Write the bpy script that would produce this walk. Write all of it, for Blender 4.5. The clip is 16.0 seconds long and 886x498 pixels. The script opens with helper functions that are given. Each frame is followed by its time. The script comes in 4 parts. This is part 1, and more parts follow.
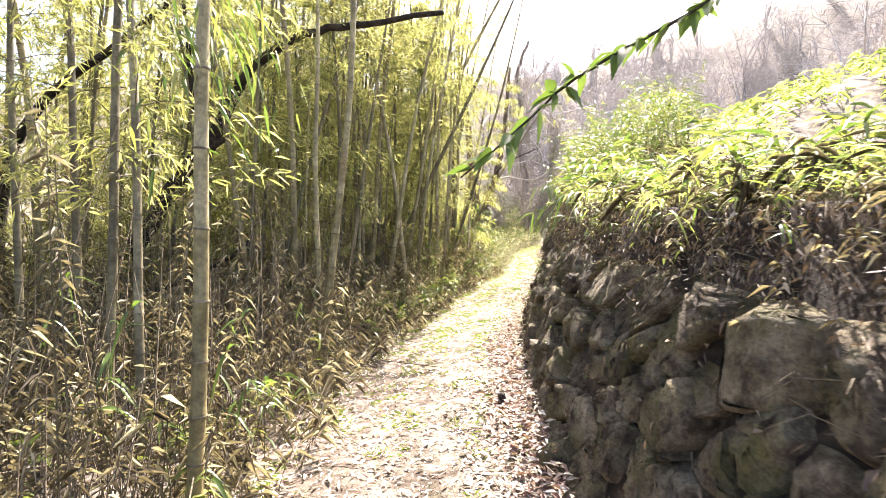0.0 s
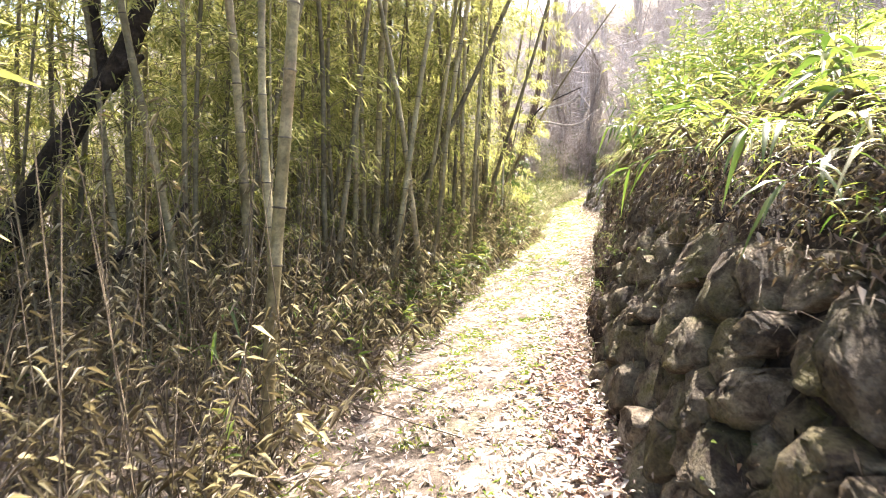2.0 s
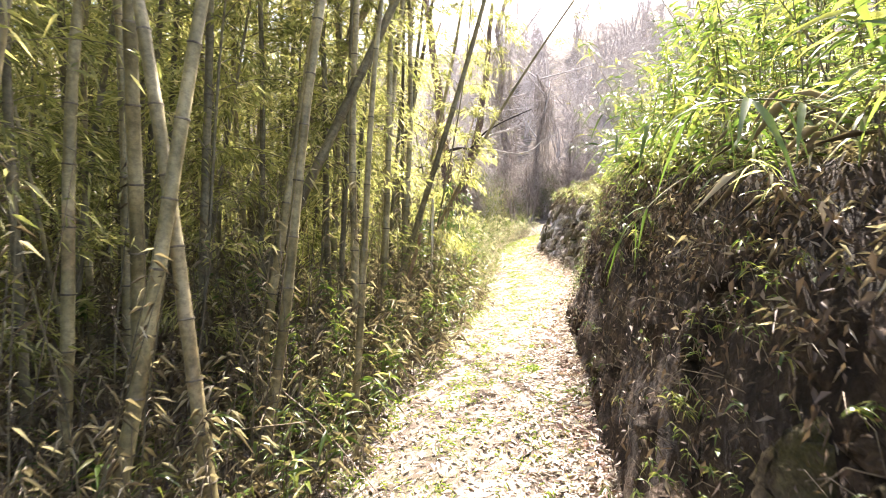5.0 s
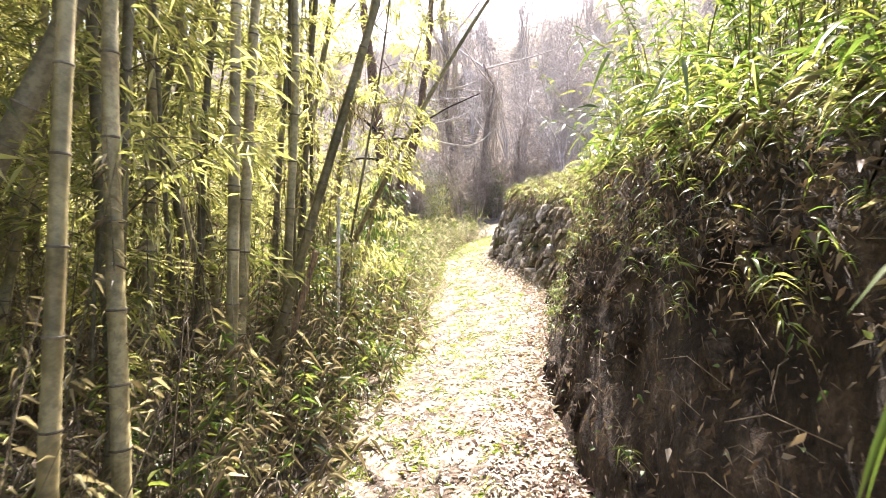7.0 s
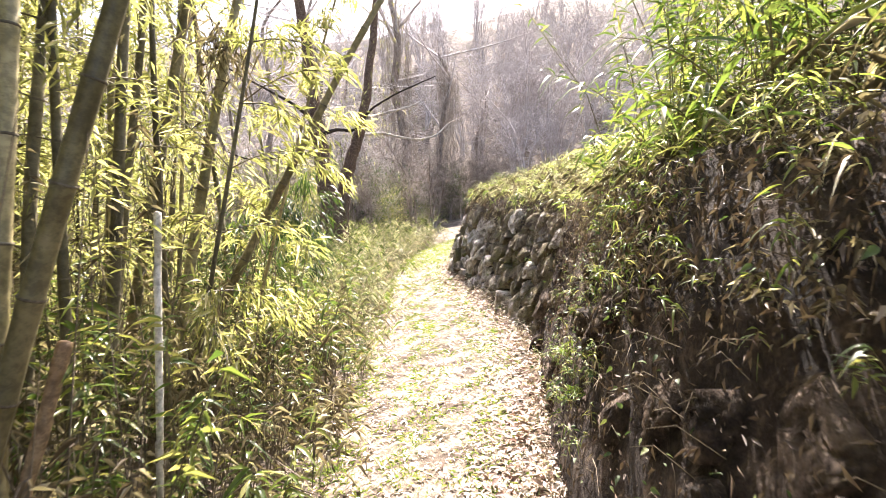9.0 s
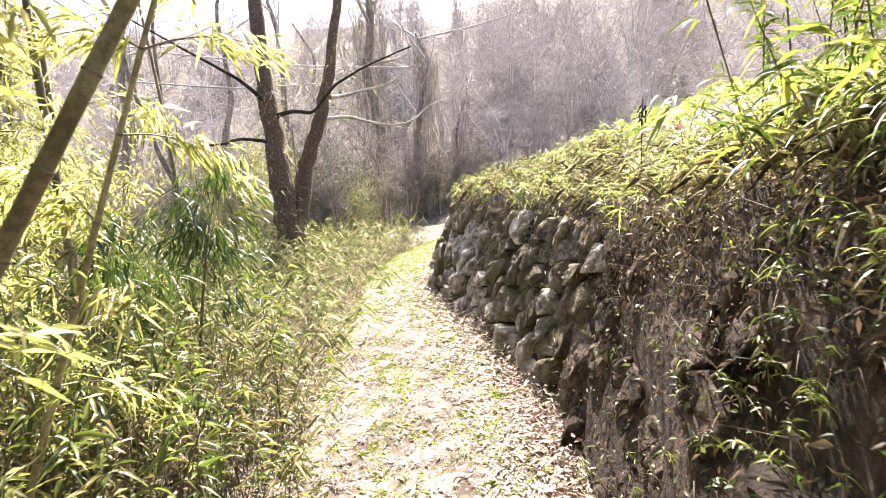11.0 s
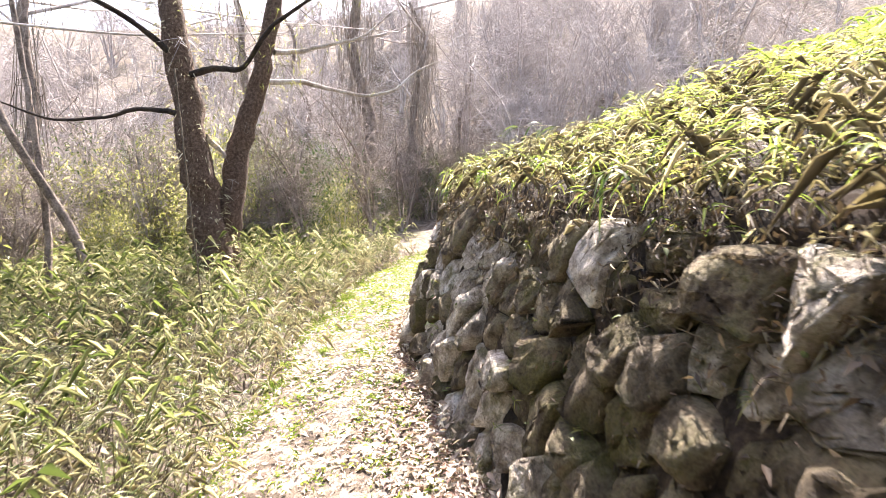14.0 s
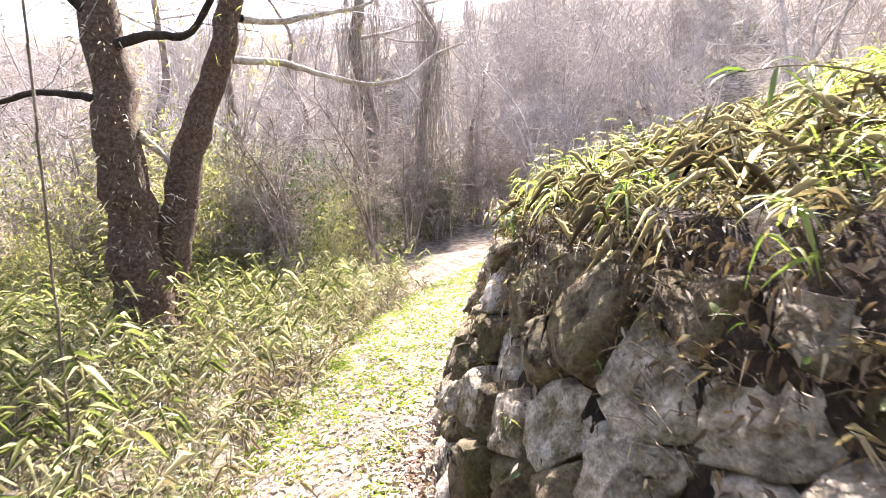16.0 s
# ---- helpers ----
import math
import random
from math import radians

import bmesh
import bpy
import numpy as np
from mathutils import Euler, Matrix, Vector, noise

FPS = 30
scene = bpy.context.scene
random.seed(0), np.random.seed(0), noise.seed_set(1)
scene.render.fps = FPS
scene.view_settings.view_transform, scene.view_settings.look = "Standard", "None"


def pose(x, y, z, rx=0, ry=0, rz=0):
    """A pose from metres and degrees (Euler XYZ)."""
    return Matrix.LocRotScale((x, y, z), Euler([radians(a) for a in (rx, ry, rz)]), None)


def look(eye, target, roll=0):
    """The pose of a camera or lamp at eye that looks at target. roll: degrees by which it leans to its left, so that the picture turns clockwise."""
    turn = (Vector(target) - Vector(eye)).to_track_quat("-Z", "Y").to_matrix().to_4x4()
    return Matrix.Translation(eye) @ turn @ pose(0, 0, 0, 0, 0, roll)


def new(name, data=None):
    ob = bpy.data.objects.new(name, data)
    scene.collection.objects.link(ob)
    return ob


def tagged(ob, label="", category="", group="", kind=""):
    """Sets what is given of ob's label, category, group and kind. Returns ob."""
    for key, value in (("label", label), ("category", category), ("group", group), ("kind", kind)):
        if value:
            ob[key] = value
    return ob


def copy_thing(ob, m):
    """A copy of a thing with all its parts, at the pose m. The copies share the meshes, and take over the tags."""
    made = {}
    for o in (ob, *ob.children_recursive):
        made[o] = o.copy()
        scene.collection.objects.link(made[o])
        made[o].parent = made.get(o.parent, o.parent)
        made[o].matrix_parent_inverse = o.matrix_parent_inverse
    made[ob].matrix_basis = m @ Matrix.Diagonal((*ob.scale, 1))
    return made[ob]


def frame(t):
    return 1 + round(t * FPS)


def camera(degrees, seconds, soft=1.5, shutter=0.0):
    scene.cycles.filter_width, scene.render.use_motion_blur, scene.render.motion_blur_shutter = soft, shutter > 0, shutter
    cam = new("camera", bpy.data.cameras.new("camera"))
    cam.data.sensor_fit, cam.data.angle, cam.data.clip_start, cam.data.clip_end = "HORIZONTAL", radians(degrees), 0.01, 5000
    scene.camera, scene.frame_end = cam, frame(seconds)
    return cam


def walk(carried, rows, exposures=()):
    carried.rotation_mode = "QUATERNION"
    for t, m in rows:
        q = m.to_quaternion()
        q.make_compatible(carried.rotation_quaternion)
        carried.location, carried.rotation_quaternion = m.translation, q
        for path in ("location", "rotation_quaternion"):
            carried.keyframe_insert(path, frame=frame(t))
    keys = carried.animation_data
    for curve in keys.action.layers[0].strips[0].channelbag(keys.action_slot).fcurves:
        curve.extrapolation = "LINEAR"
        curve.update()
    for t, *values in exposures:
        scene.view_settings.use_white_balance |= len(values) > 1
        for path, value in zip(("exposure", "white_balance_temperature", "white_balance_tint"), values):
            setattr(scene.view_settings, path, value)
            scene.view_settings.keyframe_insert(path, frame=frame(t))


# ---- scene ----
cam = camera(80.6, 16.0, soft=0.85, shutter=0.2)
PATH = [
    (0.0, 0.000, 0.000, 1.450, 89.00, 0.00, 0.00),
    (0.5, -0.054, 0.561, 1.408, 87.90, -0.20, 1.90),
    (1.0, -0.032, 1.162, 1.390, 84.70, 0.20, 2.60),
    (1.5, -0.014, 1.719, 1.514, 83.40, 0.20, 3.00),
    (2.0, 0.032, 2.267, 1.601, 83.60, 0.30, 3.20),
    (2.5, 0.054, 2.815, 1.646, 85.00, 0.30, 3.40),
    (3.0, 0.130, 3.338, 1.676, 85.90, 0.40, 3.40),
    (5.5, 0.510, 6.303, 1.872, 87.00, 0.20, -4.70),
    (6.0, 0.609, 6.888, 1.916, 86.50, 0.30, -6.30),
    (6.5, 0.744, 7.469, 1.924, 86.60, 0.60, -7.70),
    (7.0, 0.841, 8.028, 1.910, 86.80, 0.60, -8.60),
    (7.5, 0.960, 8.539, 1.933, 86.80, 0.90, -10.50),
    (8.0, 1.043, 9.065, 1.968, 86.70, 0.90, -11.30),
    (8.5, 1.138, 9.589, 1.979, 86.70, 0.90, -12.40),
    (9.0, 1.294, 10.136, 2.061, 86.60, 1.10, -13.40),
    (11.5, 1.963, 12.601, 2.172, 85.90, 1.10, -16.10),
    (12.0, 2.186, 13.055, 2.149, 86.10, 1.20, -16.30),
    (12.5, 2.340, 13.575, 2.149, 85.60, 1.20, -16.30),
    (13.0, 2.523, 14.152, 2.133, 85.60, 1.20, -16.10),
    (13.5, 2.718, 14.742, 2.153, 85.50, 1.20, -15.60),
    (14.0, 2.894, 15.395, 2.217, 86.00, 1.10, -15.30),
    (14.5, 2.962, 16.055, 2.270, 86.40, 0.70, -14.10),
    (15.0, 3.049, 16.641, 2.302, 86.80, 0.70, -13.70),
    (15.5, 3.132, 17.166, 2.325, 87.00, 0.70, -13.70),
    (16.0, 3.204, 17.706, 2.384, 87.60, 0.80, -15.00),
]
walk(cam, [(t, pose(*p)) for t, *p in PATH], exposures=[(0.0, 2.5, 6900, 17), (3.0, 2.6, 6900, 17), (6.0, 2.6, 6900, 17), (9.0, 2.4, 6900, 18), (12.5, 2.4, 6900, 18), (16.0, 2.55, 6900, 19)])

# ---- light ----
SUN_AZ, SUN_EL = radians(24), radians(50)      # azimuth from ahead towards the wall side
world = bpy.data.worlds.new("sky")
scene.world = world
world.use_nodes = True
wn = world.node_tree
sky = wn.nodes.new("ShaderNodeTexSky")
sky.sky_type = "NISHITA"
sky.sun_disc = False
sky.sun_elevation = SUN_EL
sky.sun_rotation = SUN_AZ
sky.dust_density = 3.0
wn.links.new(sky.outputs[0], wn.nodes["Background"].inputs[0])
wn.nodes["Background"].inputs[1].default_value = 0.12
sun_data = bpy.data.lights.new("sun", "SUN")
sun_data.energy = 5.0
sun_data.angle = radians(0.6)
sun_data.color = (1.0, 0.96, 0.90)
sun = new("sun", sun_data)
sun_dir = Vector((math.sin(SUN_AZ) * math.cos(SUN_EL), math.cos(SUN_AZ) * math.cos(SUN_EL), math.sin(SUN_EL)))
sun.matrix_world = look(sun_dir * 60, (0, 0, 0))

rng = np.random.default_rng(7)


# ---- geometry helpers ----
class Geo:
    """Triangles and quads gathered for one mesh."""

    def __init__(self):
        self.v, self.q, self.t, self.qm, self.tm, self.n = [], [], [], [], [], 0

    def add(self, verts, quads=None, tris=None, mat=0):
        verts = np.asarray(verts, float).reshape(-1, 3)
        if quads is not None and len(quads):
            self.q.append(np.asarray(quads, int).reshape(-1, 4) + self.n)
            self.qm.append(np.full(len(self.q[-1]), mat))
        if tris is not None and len(tris):
            self.t.append(np.asarray(tris, int).reshape(-1, 3) + self.n)
            self.tm.append(np.full(len(self.t[-1]), mat))
        self.v.append(verts)
        self.n += len(verts)
        return self

    def mesh(self, name, materials, smooth=False):
        me = bpy.data.meshes.new(name)
        v = np.concatenate(self.v)
        q = np.concatenate(self.q) if self.q else np.zeros((0, 4), int)
        t = np.concatenate(self.t) if self.t else np.zeros((0, 3), int)
        me.vertices.add(len(v))
        me.vertices.foreach_set("co", v.ravel())
        me.loops.add(q.size + t.size)
        me.loops.foreach_set("vertex_index", np.r_[q.ravel(), t.ravel()].astype(np.int32))
        me.polygons.add(len(q) + len(t))
        starts = np.r_[np.arange(len(q)) * 4, q.size + np.arange(len(t)) * 3].astype(np.int32)
        me.polygons.foreach_set("loop_start", starts)
        me.polygons.foreach_set("material_index", np.concatenate(self.qm + self.tm).astype(np.int32))
        if smooth:
            me.polygons.foreach_set("use_smooth", np.ones(len(q) + len(t), bool))
        for m in materials:
            me.materials.append(m)
        me.update(calc_edges=True)
        return me


def part(name, geo, material, parent=None, label="", smooth=False):
    """One mesh object, under its thing if a parent is given."""
    mats = material if isinstance(material, (list, tuple)) else [material]
    ob = new(name, geo.mesh(name, mats, smooth) if isinstance(geo, Geo) else geo)
    if parent is not None:
        ob.parent = parent
    return tagged(ob, label)


def thing(name, at, label, category, group="", kind=""):
    """An empty at a thing's base that parents its parts."""
    ob = new(name)
    ob.empty_display_size = 0.1
    ob.matrix_basis = at if isinstance(at, Matrix) else Matrix.Translation(at)
    return tagged(ob, label, category, group, kind)


def unit(a):
    return a / np.maximum(np.linalg.norm(a, axis=-1, keepdims=True), 1e-9)


def tube(geo, pts, radii, sides=6, mat=0, cap=True):
    """A round bar along points."""
    pts = np.asarray(pts, float)
    radii = np.broadcast_to(np.asarray(radii, float), (len(pts),))
    d = unit(np.gradient(pts, axis=0))
    ref = np.array([0.0, 1.0, 0.0]) if abs(d[:, 2]).mean() > 0.6 else np.array([0.0, 0.0, 1.0])
    a = unit(np.cross(d, ref))
    b = np.cross(d, a)
    ang = np.linspace(0, 2 * np.pi, sides, endpoint=False)
    ring = pts[:, None] + radii[:, None, None] * (np.cos(ang)[None, :, None] * a[:, None] + np.sin(ang)[None, :, None] * b[:, None])
    i = np.arange(len(pts) - 1)[:, None] * sides
    j = np.arange(sides)[None]
    k = (j + 1) % sides
    quads = np.stack([i + j, i + k, i + sides + k, i + sides + j], -1).reshape(-1, 4)
    v = ring.reshape(-1, 3)
    tris = None
    if cap:
        v = np.vstack([v, pts[-1] + d[-1] * radii[-1] * 0.4])
        m = (len(pts) - 1) * sides
        tris = np.stack([m + np.arange(sides), m + (np.arange(sides) + 1) % sides, np.full(sides, len(v) - 1)], -1)
    geo.add(v, quads, tris, mat)
    return geo


def leaves(geo, base, way, length, width, droop=0.3, seg=1, fold=0.25, mat=0, roll=0.6, shape=None, facing=(0, 0, 1.0)):
    """Lance-shaped blades, all at once: base points, directions, lengths and widths."""
    n = len(base)
    if n == 0:
        return geo
    way = unit(np.asarray(way, float))
    length = np.broadcast_to(np.asarray(length, float), (n,))
    width = np.broadcast_to(np.asarray(width, float), (n,))
    droop = np.broadcast_to(np.asarray(droop, float), (n,))
    up = unit(np.array(facing) + rng.normal(0, roll, (n, 3)))
    side = unit(np.cross(way, up))
    nor = np.cross(side, way)

    def along(t):
        p = base + way * (length * t)[:, None]
        p[:, 2] -= droop * length * t * t
        return p
    if seg == 1:
        lift = nor * (width * fold)[:, None]
        mid = along(0.38)
        v = np.stack([base, mid + side * (width / 2)[:, None] + lift, along(1.0), mid - side * (width / 2)[:, None] + lift], 1)
        o = np.arange(n)[:, None] * 4
        geo.add(v.reshape(-1, 3), None, np.concatenate([o + [0, 1, 2], o + [0, 2, 3]]), mat)
    else:
        cuts = shape or ((0.14, 0.72), (0.38, 1.0), (0.72, 0.52))
        rows = [base]
        for t, w in cuts:
            m = along(t)
            lift = nor * (width * fold * w)[:, None]
            rows += [m + side * (width * w / 2)[:, None] + lift, m, m - side * (width * w / 2)[:, None] + lift]
        rows.append(along(1.0))
        v = np.stack(rows, 1)
        m = len(rows)
        o = np.arange(n)[:, None] * m
        tris = [o + [0, 1, 2], o + [0, 2, 3]]
        quads = []
        for c in range(len(cuts) - 1):
            r = 1 + 3 * c
            quads += [o + [r, r + 3, r + 4, r + 1], o + [r + 1, r + 4, r + 5, r + 2]]
        r = 1 + 3 * (len(cuts) - 1)
        tris += [o + [r, m - 1, r + 1], o + [r + 1, m - 1, r + 2]]
        geo.add(v.reshape(-1, 3), np.concatenate(quads), np.concatenate(tris), mat)
    return geo


# ---- plan: the line of the path, its edges and heights, by y ----
TY = np.arange(-60, 130, 0.1)


def profile(*knots, soft=9):
    y, x = zip(*knots)
    v = np.interp(TY, y, x)
    pad = np.pad(v, soft, mode="edge")
    v = np.convolve(pad, np.ones(2 * soft + 1) / (2 * soft + 1), mode="valid")
    return lambda q: np.interp(q, TY, v)


wall_x = profile((-30, 1.0), (0, 0.68), (3, 0.66), (5, 0.85), (6.3, 1.02), (7.2, 1.14), (9.2, 1.70), (11.5, 2.15), (12.9, 2.60), (15, 3.48), (16.4, 3.71),
                 (18.5, 3.79), (19.6, 3.78), (20.3, 3.86), (21.5, 4.25), (23.5, 5.22), (26, 7.1), (29, 9.4), (32, 11.8), (40, 18.8), soft=6)
left_x = profile((-30, -0.8), (2.8, -1.0), (4.35, -1.0), (6.8, -0.7), (9.2, 0.0), (11, 0.6), (13.4, 1.2), (17, 1.95), (21, 2.75),
                 (25, 4.1), (28, 6.0), (32, 9.5), (40, 16))
floor_z = profile((-30, -1.0), (0, 0.08), (3.6, 0.24), (6, 0.29), (8.9, 0.36), (10.5, 0.51), (13, 0.60), (14.5, 0.64), (16.9, 0.82), (19.2, 0.96), (21.5, 1.10),
                  (24.5, 1.32), (28, 1.55), (33, 1.95), (60, 4.4))
cross_k = profile((-30, 0.12), (9, 0.12), (10.5, 0.08), (13, 0.10), (16.5, 0.18), (20, 0.22), (22, 0.15), (30, 0.08))
wall_h = profile((-30, 1.3), (3, 1.42), (5, 1.5), (7, 1.68), (12, 1.75), (14, 1.62), (16, 1.45), (20, 1.45), (23, 1.2), (26, 0.8), (29, 0.25), (31, 0.0), (130, 0.0))
bank_k = profile((-30, 0.02), (5, 0.05), (8, 0.45), (12.5, 0.50), (14.5, 0.34), (22, 0.33), (30, 0.28))
BATTER = 0.54


def smooth01(a, lo, hi):
    f = np.clip((a - lo) / (hi - lo), 0, 1)
    return f * f * (3 - 2 * f)


def wob(x, y, s):
    """Cheap smooth unevenness."""
    return (np.sin(x * 1.7 * s + 1.3) * np.cos(y * 1.3 * s + 0.4) + np.sin(x * 0.9 * s - y * 1.9 * s + 2.1) * 0.6) / 1.6


def ground_z(x, y):
    """Height of the land; the wall's face is the step on the right."""
    x, y = np.asarray(x, float), np.asarray(y, float)
    g = floor_z(y) + 0.02 * wob(x, y, 2.2) + 0.01 * wob(x, y, 6)
    lx, wx = left_x(y), wall_x(y)
    g = g - cross_k(y) * np.clip(wx - x, 0, wx - lx + 0.4)
    d = np.maximum(lx - x, 0)
    left = 0.10 * smooth01(d, 0, 0.8) - 0.05 * np.clip(d - 1.5, 0, 14) + 0.06 * wob(x, y, 1.1) * smooth01(d, 0, 1)
    r = (x - wx) / BATTER
    face = np.clip(r, 0, 1) * wall_h(y)
    b = np.maximum(x - wx - BATTER, 0)
    bank = bank_k(y) * np.minimum(b, 4.5) + 0.22 * np.clip(b - 4.5, 0, 25) + 0.08 * wob(x, y, 1.3) * smooth01(b, 0, 1)
    far = 24 * smooth01(y + 0.35 * x, 34, 95) + 9 * smooth01(-x, 16, 70) * smooth01(y, 5, 60)
    return g + np.where(x < lx, left, 0) + face + bank + far


# ---- materials ----
def material(name):
    m = bpy.data.materials.new(name)
    m.use_nodes = True
    m.node_tree.nodes.remove(m.node_tree.nodes["Principled BSDF"])
    return m, m.node_tree.nodes, m.node_tree.links


def ramp(nodes, links, source, stops):
    r = nodes.new("ShaderNodeValToRGB")
    while len(r.color_ramp.elements) < len(stops):
        r.color_ramp.elements.new(0.5)
    for e, (p, c) in zip(r.color_ramp.elements, stops):
        e.position, e.color = p, (*c, 1)
    links.new(source, r.inputs[0])
    return r.outputs[0]


def noise_of(nodes, links, scale, detail=6, rough=0.6, stretch=None):
    tc = nodes.new("ShaderNodeNewGeometry").outputs["Position"] if stretch != "object" else nodes.new("ShaderNodeTexCoord").outputs["Object"]
    n = nodes.new("ShaderNodeTexNoise")
    n.inputs["Scale"].default_value, n.inputs["Detail"].default_value, n.inputs["Roughness"].default_value = scale, detail, rough
    links.new(tc, n.inputs["Vector"])
    return n.outputs["Fac"]


def mix_color(nodes, links, fac, a, b, mode="MIX"):
    m = nodes.new("ShaderNodeMix")
    m.data_type, m.blend_type = "RGBA", mode
    for source, slot in ((fac, 0), (a, 6), (b, 7)):
        if isinstance(source, (int, float)):
            m.inputs[slot].default_value = source
        elif isinstance(source, tuple):
            m.inputs[slot].default_value = (*source, 1)
        else:
            links.new(source, m.inputs[slot])
    return m.outputs[2]


def leaf_material(name, stops, through_light=0.5, rough=0.45, spots=(0.33, 0.28, 0.13)):
    """Thin blade that lets light through; each blade has its own tint."""
    m, n, l = material(name)
    g = n.new("ShaderNodeNewGeometry")
    tint = ramp(n, l, g.outputs["Random Per Island"], stops)
    fac = ramp(n, l, noise_of(n, l, 9.0, 4), [(0.58, (0, 0, 0)), (0.78, (0.35, 0.35, 0.35))])
    tint = mix_color(n, l, fac, tint, spots)
    p = n.new("ShaderNodeBsdfPrincipled")
    p.inputs["Roughness"].default_value = rough
    l.new(tint, p.inputs["Base Color"])
    tr = n.new("ShaderNodeBsdfTranslucent")
    warm = mix_color(n, l, 1.0, tint, (1.2, 1.25, 0.85), "MULTIPLY")
    l.new(warm, tr.inputs["Color"])
    mx = n.new("ShaderNodeMixShader")
    mx.inputs[0].default_value = through_light
    l.new(p.outputs[0], mx.inputs[1])
    l.new(tr.outputs[0], mx.inputs[2])
    l.new(mx.outputs[0], n["Material Output"].inputs[0])
    return m


def solid_material(name, stops, scale, rough=0.8, bump=0.4, fine=40.0, second=None, space=None, bump_dist=0.02, per_object=0.0, spec=0.3):
    """Opaque rough surface with coarse and fine variation; second: (colour, scale, low, high) of a growth or stain on it."""
    m, n, l = material(name)
    coarse = noise_of(n, l, scale, 8, 0.65, space)
    grain = noise_of(n, l, fine, 6, 0.7, space)
    col = ramp(n, l, coarse, [(0.5 + (p - 0.5) * 0.55, c) for p, c in stops])
    if second:
        c, s, lo, hi = second
        col = mix_color(n, l, ramp(n, l, noise_of(n, l, s, 7, 0.7, space), [(lo, (0, 0, 0)), (hi, (1, 1, 1))]), col, c)
    col = mix_color(n, l, 0.55, col, ramp(n, l, grain, [(0.41, (0.30, 0.29, 0.28)), (0.57, (1.0, 1.0, 1.0))]), "MULTIPLY")
    if per_object:
        o = n.new("ShaderNodeObjectInfo")
        col = mix_color(n, l, per_object, col, ramp(n, l, o.outputs["Random"], [(0.0, (0.55, 0.52, 0.5)), (0.5, (1.0, 0.95, 0.88)), (1.0, (1.3, 1.28, 1.3))]), "MULTIPLY")
    p = n.new("ShaderNodeBsdfPrincipled")
    p.inputs["Roughness"].default_value = rough
    p.inputs["Specular IOR Level"].default_value = spec
    l.new(col, p.inputs["Base Color"])
    b = n.new("ShaderNodeBump")
    b.inputs["Strength"].default_value, b.inputs["Distance"].default_value = bump, bump_dist
    add = n.new("ShaderNodeMath")
    add.operation = "MULTIPLY_ADD"
    l.new(grain, add.inputs[0])
    add.inputs[1].default_value = 0.8
    l.new(coarse, add.inputs[2])
    l.new(add.outputs[0], b.inputs["Height"])
    l.new(b.outputs[0], p.inputs["Normal"])
    l.new(p.outputs[0], n["Material Output"].inputs[0])
    return m


M_GROUND = solid_material("leafy_soil", [(0.3, (0.09, 0.068, 0.05)), (0.5, (0.19, 0.15, 0.115)), (0.7, (0.34, 0.29, 0.24))], 5.0, 0.95, 0.9, 60.0,
                          ((0.12, 0.14, 0.05), 0.9, 0.56, 0.74))
# brown soil, darkened further for the shade below the overhanging growth
M_EARTH = solid_material("shaded_bank_earth", [(0.3, (0.02, 0.013, 0.01)), (0.55, (0.055, 0.038, 0.027)), (0.75, (0.12, 0.085, 0.06))], 6.0, 0.95, 1.0, 45.0,
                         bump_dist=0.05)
M_STONE = solid_material("wall_stone", [(0.28, (0.065, 0.047, 0.032)), (0.45, (0.165, 0.134, 0.093)), (0.58, (0.275, 0.23, 0.168)), (0.72, (0.42, 0.365, 0.285))], 9.0, 0.9, 1.0, 70.0,
                         ((0.115, 0.105, 0.04), 4.5, 0.46, 0.62), bump_dist=0.035, per_object=0.8)
# lighter copy of the wall stone; brightness of the open stretch is in its colour
M_STONE_PALE = solid_material("pale_wall_stone", [(0.28, (0.20, 0.165, 0.135)), (0.45, (0.40, 0.355, 0.305)), (0.58, (0.57, 0.525, 0.47)), (0.72, (0.72, 0.68, 0.63))], 9.0, 0.88, 1.0, 70.0,
                              ((0.16, 0.15, 0.065), 4.0, 0.50, 0.66), bump_dist=0.035, per_object=0.8)
# soil-covered stones, with the bank's shade put into their colour as well
M_CLOD = solid_material("shaded_buried_stone", [(0.3, (0.028, 0.02, 0.014)), (0.5, (0.08, 0.058, 0.042)), (0.7, (0.17, 0.13, 0.10))], 6.0, 0.95, 1.0, 35.0, bump_dist=0.05, per_object=0.8)
M_CULM = solid_material("bamboo_culm", [(0.3, (0.15, 0.128, 0.058)), (0.5, (0.26, 0.225, 0.112)), (0.75, (0.40, 0.35, 0.20))], 2.2, 0.5, 0.15, 30.0,
                        ((0.34, 0.24, 0.13), 1.4, 0.55, 0.75), per_object=0.7, spec=0.4)
M_CULM_DARK = solid_material("bamboo_culm_dark", [(0.3, (0.10, 0.088, 0.052)), (0.6, (0.19, 0.168, 0.10)), (0.8, (0.28, 0.25, 0.155))], 2.2, 0.6, 0.2, 30.0,
                             per_object=0.6)
M_NODE = solid_material("bamboo_node", [(0.3, (0.09, 0.075, 0.05)), (0.7, (0.22, 0.185, 0.13))], 8.0, 0.8, 0.3)
M_DRYCULM = solid_material("dry_cane", [(0.3, (0.10, 0.078, 0.05)), (0.7, (0.23, 0.185, 0.13))], 3.0, 0.7, 0.3)
M_BARK = solid_material("tree_bark", [(0.3, (0.10, 0.06, 0.04)), (0.5, (0.165, 0.108, 0.074)), (0.72, (0.24, 0.168, 0.122))], 26.0, 0.9, 1.0, 55.0,
                        bump_dist=0.06)
